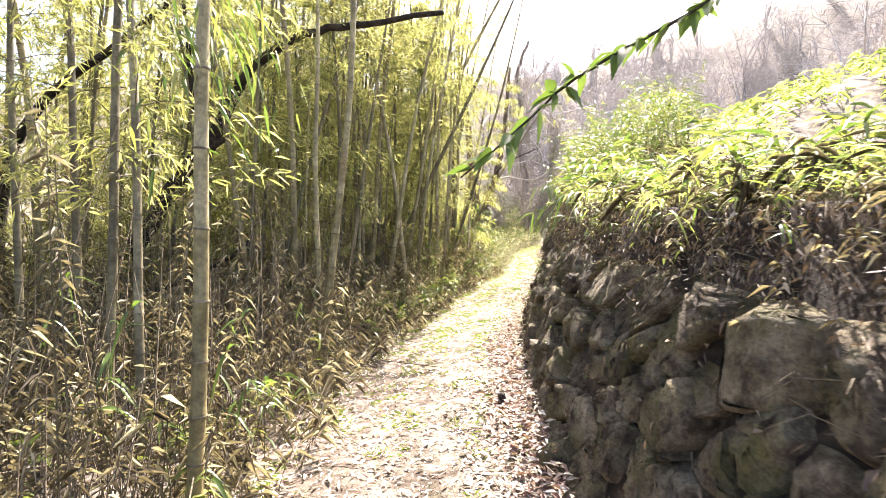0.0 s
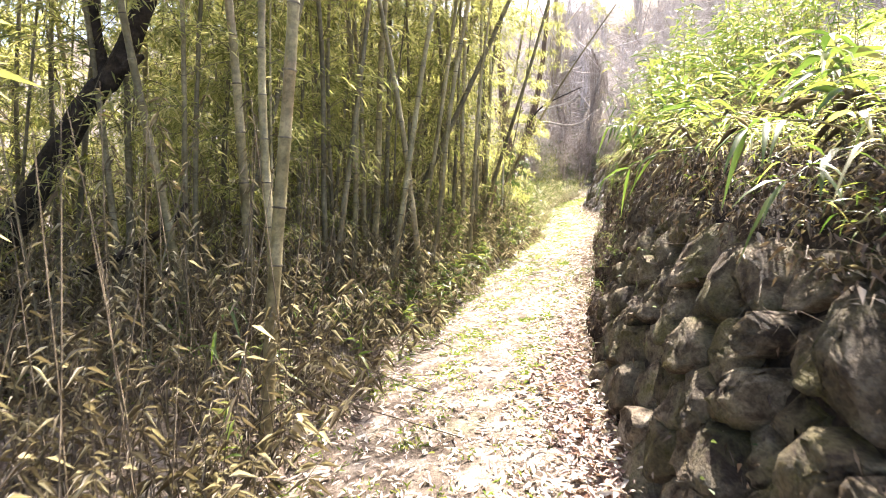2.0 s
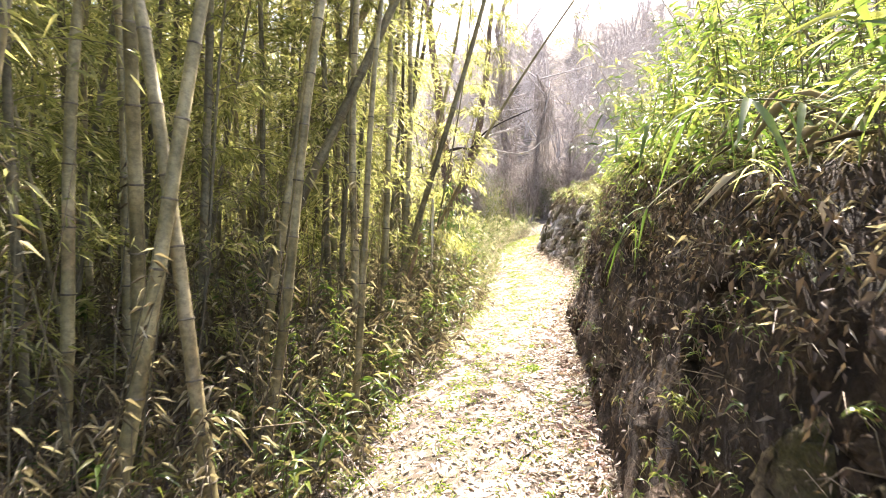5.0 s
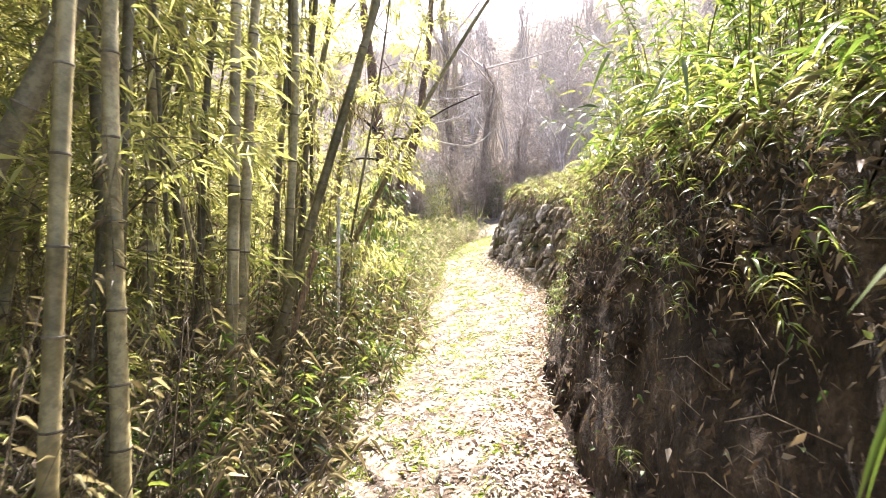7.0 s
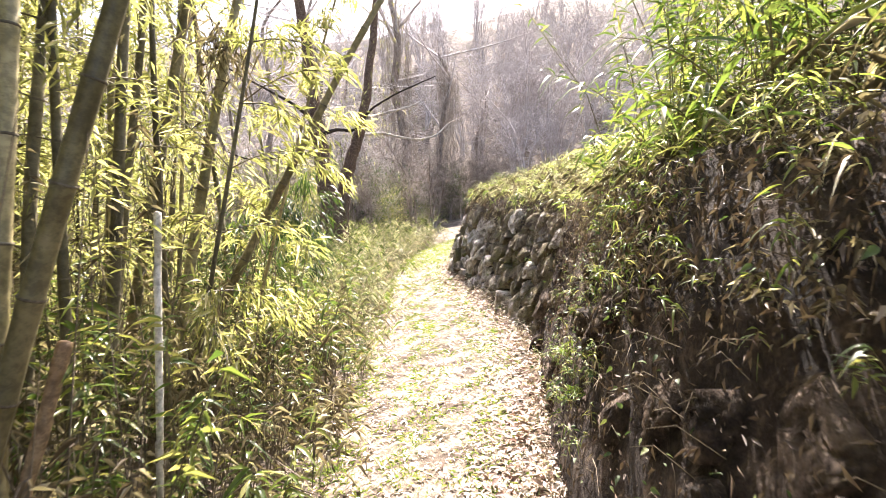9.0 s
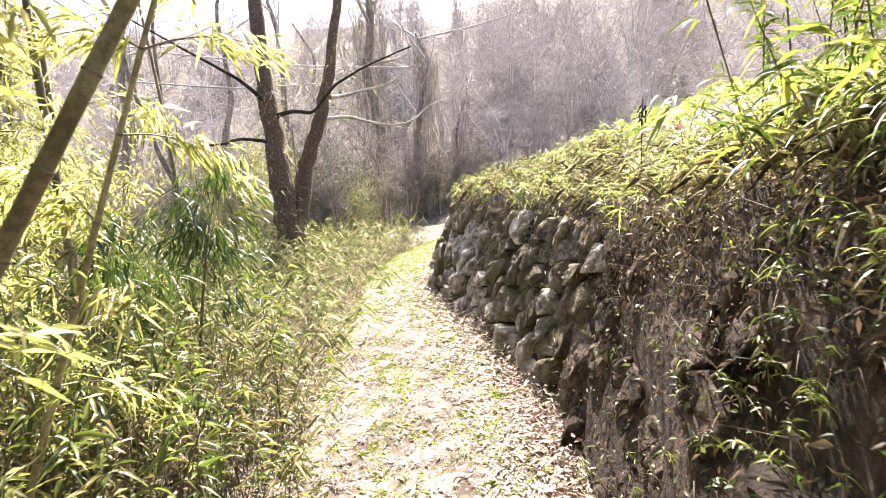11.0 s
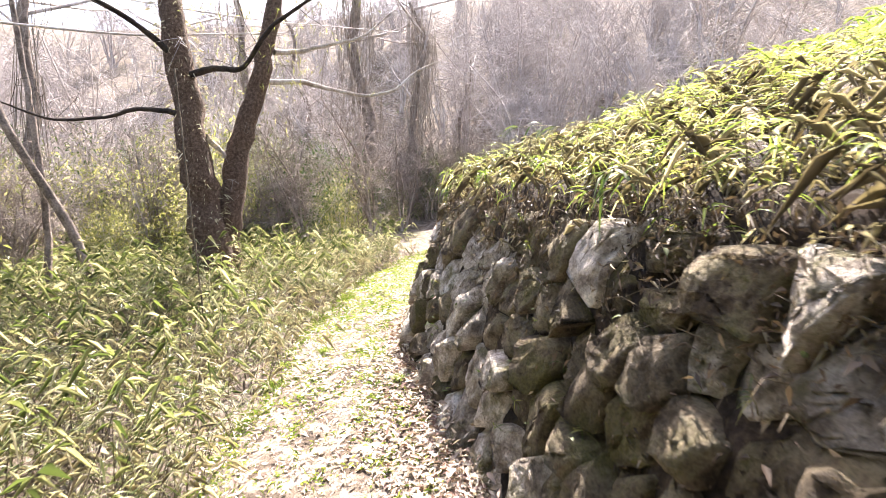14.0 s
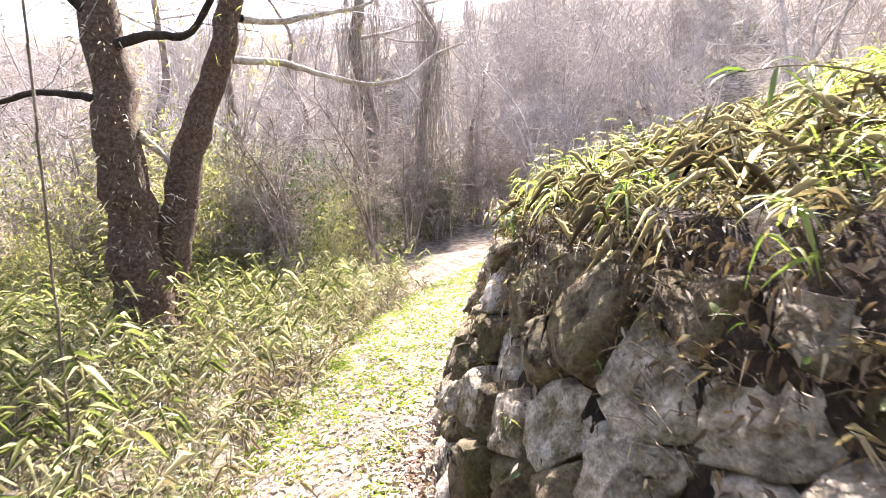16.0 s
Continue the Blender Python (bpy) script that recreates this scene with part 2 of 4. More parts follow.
M_DARKBARK = solid_material("dark_bark", [(0.3, (0.018, 0.013, 0.01)), (0.7, (0.06, 0.045, 0.035))], 9.0, 0.9, 0.9, 40.0, bump_dist=0.04)
M_PALEBARK = solid_material("pale_branch", [(0.3, (0.28, 0.24, 0.20)), (0.7, (0.52, 0.48, 0.43))], 6.0, 0.8, 0.5)
# the hill's sun glare and the wood's shade are put into these twig colours
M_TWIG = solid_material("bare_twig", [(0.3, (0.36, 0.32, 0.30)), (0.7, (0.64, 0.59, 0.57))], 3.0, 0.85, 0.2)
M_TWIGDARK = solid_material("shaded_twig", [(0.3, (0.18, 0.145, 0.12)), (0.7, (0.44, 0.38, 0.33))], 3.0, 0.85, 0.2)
M_FARBARK = solid_material("far_bark", [(0.3, (0.14, 0.11, 0.09)), (0.7, (0.34, 0.28, 0.24))], 5.0, 0.9, 0.8)
M_VINE = solid_material("dry_vine", [(0.3, (0.20, 0.165, 0.13)), (0.7, (0.38, 0.33, 0.28))], 4.0, 0.9, 0.2)

L_BAMBOO = leaf_material("bamboo_leaf", [(0.0, (0.12, 0.13, 0.048)), (0.4, (0.24, 0.245, 0.098)), (0.75, (0.38, 0.365, 0.16)), (0.95, (0.57, 0.51, 0.30))], 0.66, 0.4)
L_FRESH = leaf_material("fresh_leaf", [(0.0, (0.045, 0.08, 0.018)), (0.4, (0.10, 0.15, 0.035)), (0.75, (0.19, 0.22, 0.055)), (1.0, (0.36, 0.33, 0.13))], 0.5, 0.32)
L_OPEN = leaf_material("open_ground_leaf", [(0.0, (0.05, 0.072, 0.022)), (0.3, (0.14, 0.175, 0.06)), (0.52, (0.24, 0.265, 0.115)), (0.74, (0.36, 0.345, 0.225)), (1.0, (0.58, 0.53, 0.42))], 0.45, 0.3)
L_SASA = leaf_material("bank_grass_leaf", [(0.0, (0.11, 0.17, 0.04)), (0.35, (0.24, 0.31, 0.075)), (0.7, (0.39, 0.42, 0.13)), (0.88, (0.50, 0.48, 0.28)), (1.0, (0.66, 0.61, 0.48))], 0.58, 0.35)
L_DRY = leaf_material("dry_leaf", [(0.0, (0.075, 0.055, 0.036)), (0.45, (0.18, 0.145, 0.098)), (0.8, (0.30, 0.255, 0.18)), (1.0, (0.58, 0.52, 0.42))], 0.38, 0.6, (0.12, 0.08, 0.05))
L_STRAW = leaf_material("pale_straw", [(0.0, (0.22, 0.18, 0.12)), (0.5, (0.42, 0.37, 0.27)), (1.0, (0.66, 0.61, 0.50))], 0.35, 0.45, (0.3, 0.22, 0.14))
L_LITTER = leaf_material("fallen_leaf", [(0.0, (0.15, 0.085, 0.065)), (0.3, (0.32, 0.24, 0.19)), (0.65, (0.54, 0.47, 0.39)), (1.0, (0.74, 0.69, 0.62))], 0.15, 0.6, (0.22, 0.13, 0.10))
L_BROWN = leaf_material("brown_fallen_leaf", [(0.0, (0.12, 0.06, 0.045)), (0.6, (0.24, 0.14, 0.105)), (1.0, (0.44, 0.32, 0.26))], 0.15, 0.55, (0.16, 0.08, 0.06))
L_GRASS = leaf_material("path_grass", [(0.0, (0.08, 0.14, 0.02)), (0.6, (0.20, 0.28, 0.05)), (1.0, (0.40, 0.40, 0.14))], 0.5)
# brown dead leaves, toned down to carry the shade on the bank's face
L_BANKDRY = leaf_material("shaded_bank_leaf", [(0.0, (0.04, 0.026, 0.017)), (0.5, (0.10, 0.066, 0.045)), (0.88, (0.19, 0.135, 0.095)), (1.0, (0.36, 0.30, 0.24))], 0.15, 0.65, (0.06, 0.04, 0.03))
L_IVY = leaf_material("ivy_leaf", [(0.0, (0.04, 0.07, 0.025)), (0.6, (0.08, 0.12, 0.04)), (1.0, (0.18, 0.21, 0.07))], 0.3, 0.6)
L_SAPLING = leaf_material("young_bamboo_leaf", [(0.0, (0.022, 0.045, 0.012)), (0.6, (0.055, 0.095, 0.024)), (1.0, (0.16, 0.20, 0.05))], 0.32, 0.35)


# ---- ground, one sheet to the horizon ----
def build_ground():
    ys = np.r_[-900, -400, -150, -60, -25, np.arange(-12, 34, 0.16), np.arange(34, 60, 0.8), np.arange(60, 130, 4), 150, 250, 500, 1200]
    lo = np.r_[1200, 500, 200, 110, 75, 50, 36, 26, 19, 14, 10.5, 8, 6.2, 5, 4, 3.3, 2.7, 2.2, 1.8, 1.4, 1.1, 0.8, 0.55, 0.3, 0.12]
    mid = np.linspace(0, 1, 15)
    facec = np.linspace(0, 1, 17)[1:]
    hi = np.r_[0.08, 0.2, 0.38, 0.6, 0.9, 1.3, 1.8, 2.4, 3.1, 4, 5.2, 7, 9.5, 13, 18, 26, 38, 56, 80, 130, 300, 1200]
    rows = []
    for y in ys:
        lx, wx = float(left_x(y)), float(wall_x(y))
        rows.append(np.r_[lx - lo, lx + (wx - lx) * mid, wx + BATTER * facec, wx + BATTER + hi])
    X = np.array(rows)
    Y = np.repeat(ys[:, None], X.shape[1], 1)
    Z = ground_z(X, Y)
    a = len(lo) + len(mid)
    k = slice(a - 1, a + len(facec))
    near = (ys > -12) & (ys < 34)
    X[near, k] += 0.010 * rng.normal(0, 1, X[near, k].shape) + 0.055 * wob(Z[near, k] * 2, Y[near, k], 2.5) + 0.02 * wob(Z[near, k] * 2, Y[near, k], 9)
    nx = X.shape[1]
    i = np.arange(len(ys) - 1)[:, None] * nx
    j = np.arange(nx - 1)[None]
    quads = np.stack([i + j, i + j + 1, i + nx + j + 1, i + nx + j], -1)
    g = Geo()
    V = np.stack([X, Y, Z], -1).reshape(-1, 3)
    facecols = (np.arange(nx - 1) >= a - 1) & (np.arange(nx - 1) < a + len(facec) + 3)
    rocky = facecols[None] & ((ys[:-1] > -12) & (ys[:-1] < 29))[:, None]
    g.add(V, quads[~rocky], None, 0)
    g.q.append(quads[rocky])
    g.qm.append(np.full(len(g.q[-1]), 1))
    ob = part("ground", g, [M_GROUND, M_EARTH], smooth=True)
    return tagged(ob, "leaf-strewn earth footpath beside a dark earth bank", "ground", kind="structure")


build_ground()


# ---- dry-stone wall ----
def wall_place(s, h, out):
    """A point of the wall: s metres along y, h above its foot, out from the face."""
    s = np.asarray(s, float)
    e = 0.15
    tx = (wall_x(s + e) - wall_x(s - e)) / (2 * e)
    nrm = np.sqrt(1 + tx * tx)
    x = wall_x(s) + BATTER * h / np.maximum(wall_h(s), 0.3) - out / nrm
    y = s + out * tx / nrm
    return np.stack([x, y, floor_z(s) + h + 0.0 * x], -1)


def clip_cell(poly, p, q):
    """Keep the side of poly nearer to p than to q."""
    m, d = (p + q) / 2, q - p
    f = (poly - m) @ d
    res = []
    for a in range(len(poly)):
        b = (a + 1) % len(poly)
        if f[a] <= 0:
            res.append(poly[a])
        if (f[a] < 0) != (f[b] < 0):
            t = f[a] / (f[a] - f[b])
            res.append(poly[a] + (poly[b] - poly[a]) * t)
    return np.array(res)


def stone_mesh(cell, out, r):
    """A fitted field stone, its face broken into a few flat planes."""
    c = cell.mean(0)
    ring = c + (cell - c) * 0.95 + r.normal(0, 0.014, cell.shape)
    nxt = np.roll(ring, -1, 0)
    ring = np.stack([ring * 0.92 + nxt * 0.08, ring * 0.5 + nxt * 0.5 + r.normal(0, 0.011, ring.shape), ring * 0.08 + nxt * 0.92], 1).reshape(-1, 2)
    n = len(ring)
    size = np.sqrt(np.ptp(cell[:, 0]) * np.ptp(cell[:, 1]))
    planes = [(0.0, r.normal(0, 0.22, 2)), (r.uniform(0.01, 0.05), r.normal(0, 0.50, 2))]
    a0 = r.uniform(0, 6.28)
    for k in range(4):
        a = a0 + k * 1.57 + r.normal(0, 0.45)
        slope = r.uniform(0.7, 2.6)
        planes.append((slope * size * r.uniform(0.26, 0.46), -slope * np.array([math.cos(a), math.sin(a)])))

    def face(p):
        return np.min([o + (p - c) @ g for o, g in planes], 0)
    v = []
    for scale in (0.97, 1.0, 0.97, 0.91, 0.82, 0.70, 0.55, 0.38, 0.2):
        p = c + (ring - c) * scale
        if scale < 0.96:
            p = p + r.normal(0, 0.016 * size, (n, 2))
        if not v:
            lift = np.full(n, -0.22)
        else:
            edge = max(0.0, scale - 0.9) * 10
            lift = out + face(p) * 0.8 - 0.008 * edge + r.normal(0, 0.0065, n)
            if scale == 1.0:
                lift = np.minimum(lift, out) - 0.03
        v.append(wall_place(p[:, 0], p[:, 1], np.maximum(lift, -0.22)))
    top = wall_place(c[:1], c[1:], np.array([out + float(face(c[None])[0]) * 0.8]))
    V = np.vstack(v + [top])
    m = len(v)
    i = np.arange(m - 1)[:, None] * n
    j = np.arange(n)[None]
    k = (j + 1) % n
    quads = np.stack([i + j, i + n + j, i + n + k, i + k], -1).reshape(-1, 4)
    tris = np.stack([(m - 1) * n + np.arange(n), np.full(n, m * n), (m - 1) * n + (np.arange(n) + 1) % n], -1)
    return Geo().add(V, quads, tris)


def build_wall():
    wall = thing("stone_wall", (0, 0, 0), "old dry-laid fieldstone retaining wall with moss and soil in its joints", "retaining wall", kind="structure")
    r = np.random.default_rng(11)
    seeds = []
    y = 0.4
    while y < 24.5:
        step = r.uniform(0.17, 0.31)
        top = float(wall_h(y)) - (0.36 if y < 15 else 0.20)
        h = r.uniform(0.02, 0.22)
        while h < top:
            seeds.append((y + r.uniform(-0.13, 0.13), h))
            h += r.uniform(0.14, 0.28)
        y += step
    seeds = np.array(seeds)
    big = np.array([18.59, 1.06])        # one large slab and the stones fitted round it
    fitted = [(19.34, 0.74), (18.91, 0.75), (18.52, 0.8), (18.72, 0.62), (18.32, 0.91), (18.09, 1.1), (18.27, 1.18), (18.8, 1.26), (19.34, 1.06), (18.48, 1.29), (19.15, 0.51), (19.52, 1.27), (19.57, 0.63), (18.59, 0.57), (18.17, 0.83), (18.95, 0.96)]
    near_fit = np.min(np.hypot(*(seeds[:, None] - np.array(fitted)[None]).transpose(2, 0, 1)), 1)
    near_big = np.hypot((seeds[:, 0] - big[0]) / 0.42, (seeds[:, 1] - big[1]) / 0.26)
    seeds = seeds[(near_fit > 0.19) & (near_big > 1)]
    seeds = np.vstack([seeds, fitted, big])
    for p in seeds:
        d = np.hypot(*(seeds - p).T)
        top = float(wall_h(p[0])) - (0.30 if p[0] < 15 else 0.12)
        cell = np.array([(p[0] - 0.6, -0.12), (p[0] + 0.6, -0.12), (p[0] + 0.6, top), (p[0] - 0.6, top)])
        for q in seeds[np.argsort(d)[1:16]]:
            cell = clip_cell(cell, p, q)
            if len(cell) < 3:
                break
        if len(cell) < 3 or np.ptp(cell[:, 0]) < 0.08:
            continue
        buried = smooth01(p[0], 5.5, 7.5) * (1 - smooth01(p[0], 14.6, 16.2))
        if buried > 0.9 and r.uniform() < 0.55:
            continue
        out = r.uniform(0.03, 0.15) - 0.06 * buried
        # more pale stones past y 15, where the wall stands in open daylight
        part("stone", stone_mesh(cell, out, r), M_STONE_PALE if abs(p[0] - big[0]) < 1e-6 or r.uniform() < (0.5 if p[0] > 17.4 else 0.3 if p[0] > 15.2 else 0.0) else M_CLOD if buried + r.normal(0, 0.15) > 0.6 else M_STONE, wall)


build_wall()

# ---- bamboo ----
def culm_geo(height, radius, r, sides=9):
    """A jointed cane that thins and bends towards its top."""
    g = Geo()
    z, pts, rad, nodes = 0.0, [], [], []
    gap = 0.16
    while z < height:
        f = 1 - 0.8 * (z / height) ** 1.2
        pts += [z, z + 0.012, z + gap * 0.5, z + gap - 0.02]
        rad += [radius * f * 1.10, radius * f * 1.0, radius * f * 0.96, radius * f * 0.99]
        nodes.append(z)
        z += gap
        gap = min(0.34, gap * 1.13) * r.uniform(0.94, 1.06)
    pts = np.array(pts)
    a = r.uniform(0, 6.28)
    bend = 0.07 * height * (pts / height) ** 3
    wav = 0.012 * np.sin(pts * r.uniform(1.2, 2.2) + a)
    P = np.stack([np.cos(a) * bend + wav, np.sin(a) * bend - wav, pts], -1)
    tube(g, P, rad, sides)
    for zz in nodes[1:]:
        c = np.array([np.interp(zz, pts, P[:, k]) for k in range(3)])
        rr = float(np.interp(zz, pts, rad))
        tube(g, [c + (0, 0, -0.006), c + (0, 0, -0.001), c + (0, 0, 0.004)], [rr * 1.01, rr * 1.10, rr * 1.02], sides, 1, cap=False)
    return g, P, nodes


def crown_geo(P, nodes, height, r, low, count, spread=1.0, size=1.0):
    """Twigs from the joints with sprays of narrow leaves."""
    lf = Geo()
    B, D, L = [], [], []
    use = [z for z in nodes if z > low * height]
    for z in use:
        for _ in range(2):
            a = r.uniform(0, 6.28)
            f = z / height
            ln = spread * r.uniform(0.5, 1.15) * (0.45 + 0.9 * math.sin(math.pi * min(1, 0.2 + 0.8 * f)))
            c = np.array([np.interp(z, P[:, 2], P[:, k]) for k in range(3)])
            w = np.array([math.cos(a), math.sin(a), r.uniform(0.3, 0.9)])
            t = np.linspace(0, 1, 6)
            pts = c + w * ln * t[:, None] + np.array([0, 0, -0.55 * ln]) * (t ** 2)[:, None]
            tube(lf, pts, np.linspace(0.005, 0.0015, 6), 3, 1, cap=False)
            k = max(3, int(count / len(use) / 2))
            tt = r.uniform(0.25, 1.05, k)
            b = np.stack([np.interp(tt, t, pts[:, i]) for i in range(3)], -1) + r.normal(0, 0.075 * spread, (k, 3))
            B.append(b)
            D.append(unit(w * 0.5 + np.array([0, 0, -0.5])) + r.normal(0, 0.55, (k, 3)))
            L.append(r.uniform(0.06, 0.125, k) * size)
    L = np.concatenate(L)
    leaves(lf, np.concatenate(B), np.concatenate(D), L, L * 0.15, 0.25, 1, 0.3)
    return lf


def stalk_kind(seed, height, radius, dark, low=0.3, count=1300):
    r = np.random.default_rng(seed)
    g, P, nodes = culm_geo(height, radius, r)
    lf = crown_geo(P, nodes, height, r, low, count, 0.72 if height > 6 else 0.5)
    label = "dark weathered bamboo stalk with narrow leaves" if dark else "tall grey-green jointed bamboo stalk with narrow leaves"
    ob = thing("bamboo_stalk", (0, 0, -500), label, "bamboo", "bamboo grove")
    part("culm", g, [M_CULM_DARK if dark else M_CULM, M_NODE], ob, smooth=True)
    tagged(part("foliage", lf, [L_BAMBOO, M_CULM_DARK], ob), kind="stuff")
    return ob


def plant(ob, x, y, lean=(0, 0), scale=1.0, turn=0.0, sink=0.05):
    z = float(ground_z(x, y)) - sink
    up = Vector((lean[0], lean[1], 1)).normalized()
    rot = Vector((0, 0, 1)).rotation_difference(up).to_matrix().to_4x4() @ Matrix.Rotation(turn, 4, "Z")
    return copy_thing(ob, Matrix.Translation((x, y, z)) @ rot @ Matrix.Scale(scale, 4))


def drop_thing(ob):
    for o in (*ob.children_recursive, ob):
        bpy.data.objects.remove(o)


tall = [stalk_kind(20 + i, 7.6, 0.037, False, 0.48, 1300) for i in range(4)]
dark = [stalk_kind(40 + i, 7.0, 0.030, True, 0.22, 1600) for i in range(4)]
thin = [stalk_kind(60 + i, 5.2, 0.015, i % 2 == 0, 0.12, 2100) for i in range(4)]

pole = [stalk_kind(80 + i, 7.4, 0.040, i > 2, 0.74, 500) for i in range(4)]

# the canes beside the path, one by one
pr = np.random.default_rng(5)


def cane(kind, x, y, lx, ly, scale=1.0):
    return plant(kind[int(pr.integers(0, 4))], x, y, (lx, ly), scale, pr.uniform(0, 6.28))


cane(tall, -1.11, 2.28, 0.02, 0.02)
cane(dark, -1.84, 3.18, -0.02, 0.02)
cane(dark, -2.08, 3.20, 0.02, 0.02, 1.05)
cane(dark, -2.49, 3.58, -0.02, 0.02)
cane(dark, -3.22, 3.98, -0.04, 0.02)
cane(tall, -1.21, 5.18, 0.10, 0.02, 1.1)
cane(tall, -0.95, 7.88, 0.15, 0.10)
cane(tall, -1.41, 5.88, -0.02, 0.06, 0.95)
cane(dark, -2.51, 7.32, 0.24, 0.08, 1.2)
cane(tall, -0.80, 9.43, 0.17, 0.07)
cane(dark, -0.33, 10.47, 0.055, 0.07)
cane(tall, -0.46, 8.06, -0.13, 0.06)
cane(tall, -1.35, 8.99, -0.02, 0.05)
cane(tall, -0.55, 8.97, 0.12, 0.04)
cane(pole, -1.39, 10.13, 0.50, 0.02, 1.2)
cane(pole, -0.04, 9.43, 0.046, 0.05, 0.72)
cane(tall, 0.05, 11.04, 0.042, 0.05)
cane(tall, 0.23, 12.03, 0.047, 0.05)
cane(dark, -1.24, 9.72, 0.03, 0.05, 1.2)
cane(dark, -1.67, 10.15, 0.01, 0.05)
cane(tall, -0.10, 10.11, -0.01, 0.06)
cane(tall, -0.03, 11.52, 0.064, 0.05, 1.05)
cane(dark, -0.01, 12.63, 0.086, 0.04)
cane(dark, -0.07, 13.66, 0.13, 0.04)
cane(pole, -1.96, 11.41, 0.50, 0.0, 1.4)
cane(dark, -0.38, 11.78, 0.07, 0.05)
cane(pole, -0.03, 11.72, -0.22, 0.09, 0.6)
cane(pole, 0.00, 11.99, 0.33, -0.02)
cane(pole, -0.29, 14.54, 0.19, 0.02, 1.2)
cane(pole, 0.18, 13.81, 0.21, 0.01)
cane(pole, 0.13, 14.65, 0.05, 0.05, 0.6)
cane(pole, 0.02, 14.10, 0.52, -0.07, 0.9)
cane(dark, 0.27, 12.55, -0.02, 0.06, 0.85)
cane(thin, 0.45, 13.2, 0.22, 0.0)
cane(thin, 0.55, 14.5, 0.25, 0.02, 1.1)
cane(pole, 0.84, 17.83, -0.10, 0.10, 0.7)

# the grove behind them
taken = []
count = 0
while count < 215:
    y = pr.uniform(0.5, 17.0)
    d = 1.0 + 6.6 * pr.uniform(0, 1) ** 1.15
    x = float(left_x(y)) - d
    if y < 4.5 and x > -2.6 or y < 6.4 and -4.2 < x or any((x - a) ** 2 + (y - b) ** 2 < 0.06 for a, b in taken):
        continue
    if x < -3.4 and y < 11 and pr.uniform() < 0.55 or y > 13 and pr.uniform() < (y - 12) / 5:
        continue
    taken.append((x, y))
    kind = (tall, dark, thin)[int(pr.choice(3, p=(0.18, 0.34, 0.48)))]
    cane(kind, x, y, pr.normal(0.03, 0.08), pr.normal(0.02, 0.06), pr.uniform(0.8, 1.2))
    count += 1
for _ in range(48):
    y = pr.uniform(10.5, 18.5)
    cane((dark, thin)[int(pr.integers(0, 2))], float(left_x(y)) - pr.uniform(2.2, 7.5), y, pr.normal(0.03, 0.08), pr.normal(0, 0.06), pr.uniform(0.8, 1.2))
for k in tall + dark + thin + pole:
    drop_thing(k)


# ---- low growth ----
def scatter(n, y0, y1, d0, d1, edge, sign, power=1.0):
    """Spots beside an edge line: d metres out from it."""
    y = rng.uniform(y0, y1, n)
    d = d0 + (d1 - d0) * rng.uniform(0, 1, n) ** power
    return edge(y) + sign * d, y


def tufts(x, y, height, per, length, width, leaf_geo, stalk_geo, droop=0.55, seg=1, lean=0.25, low=0.35, z=None, drift=(0, 0), stalk=0.0025):
    """Small cane plants: a bent stalk each, with leaves towards its top."""
    n = len(x)
    z = ground_z(x, y) if z is None else z
    base = np.stack([x, y, z - 0.03], -1)
    h = rng.uniform(0.55, 1.15, n) * height
    tilt = rng.normal(0, lean, (n, 2)) + np.array(drift)
    tip = base + np.stack([tilt[:, 0] * h, tilt[:, 1] * h, h], -1)
    mid = base * 0.5 + tip * 0.5 - np.stack([tilt[:, 0] * h * 0.18, tilt[:, 1] * h * 0.18, 0 * h], -1)
    if stalk_geo is not None:
        a = rng.uniform(0, 6.28, n)
        for k in range(2):
            side = np.stack([np.cos(a + k * 1.57), np.sin(a + k * 1.57), 0 * a], -1) * stalk
            v = np.stack([base - side, base + side, mid + side, mid - side, tip + side * 0.4, tip - side * 0.4], 1)
            o = np.arange(n)[:, None] * 6
            stalk_geo.add(v.reshape(-1, 3), np.concatenate([o + [0, 1, 2, 3], o + [3, 2, 4, 5]]))
    k = rng.poisson(per, n) + 1
    idx = np.repeat(np.arange(n), k)
    f = low + (1 - low) * rng.uniform(0, 1, len(idx)) ** 0.6
    f2 = f[:, None]
    p = base[idx] * (1 - f2) ** 2 + 2 * f2 * (1 - f2) * mid[idx] + tip[idx] * f2 ** 2
    az = rng.uniform(0, 6.28, len(idx))
    way = np.stack([np.cos(az), np.sin(az), rng.uniform(-0.15, 0.75, len(idx))], -1)
    L = rng.uniform(0.6, 1.25, len(idx)) * length
    leaves(leaf_geo, p, way, L, L * width, droop * rng.uniform(0.4, 1.5, len(idx)), seg, 0.22)


def stuff(name, geo, mats, label, category):
    return tagged(part(name, geo, mats), label, category, kind="stuff")


# dry, tangled undergrowth below the bamboo
dry, dry_st = Geo(), Geo()
x, y = scatter(3000, -1.0, 16.4, 0.12, 3.6, left_x, -1, 1.1)
tufts(x, y, 1.0, 17, 0.085, 0.10, dry, dry_st, 0.9, 1, 0.24, 0.05)
x, y = scatter(1700, -1.0, 16.0, 2.8, 9.0, left_x, -1)
tufts(x, y, 1.35, 20, 0.115, 0.10, dry, dry_st, 0.8, 1, 0.22, 0.1)
x, y = scatter(420, -1.0, 15.0, -0.12, 0.5, left_x, -1)
tufts(x, y, 0.38, 9, 0.13, 0.11, dry, dry_st, 0.9, 1, 0.45, 0.1)
stuff("dry_undergrowth", dry, L_DRY, "tangled dry tan bamboo grass below the grove", "undergrowth")
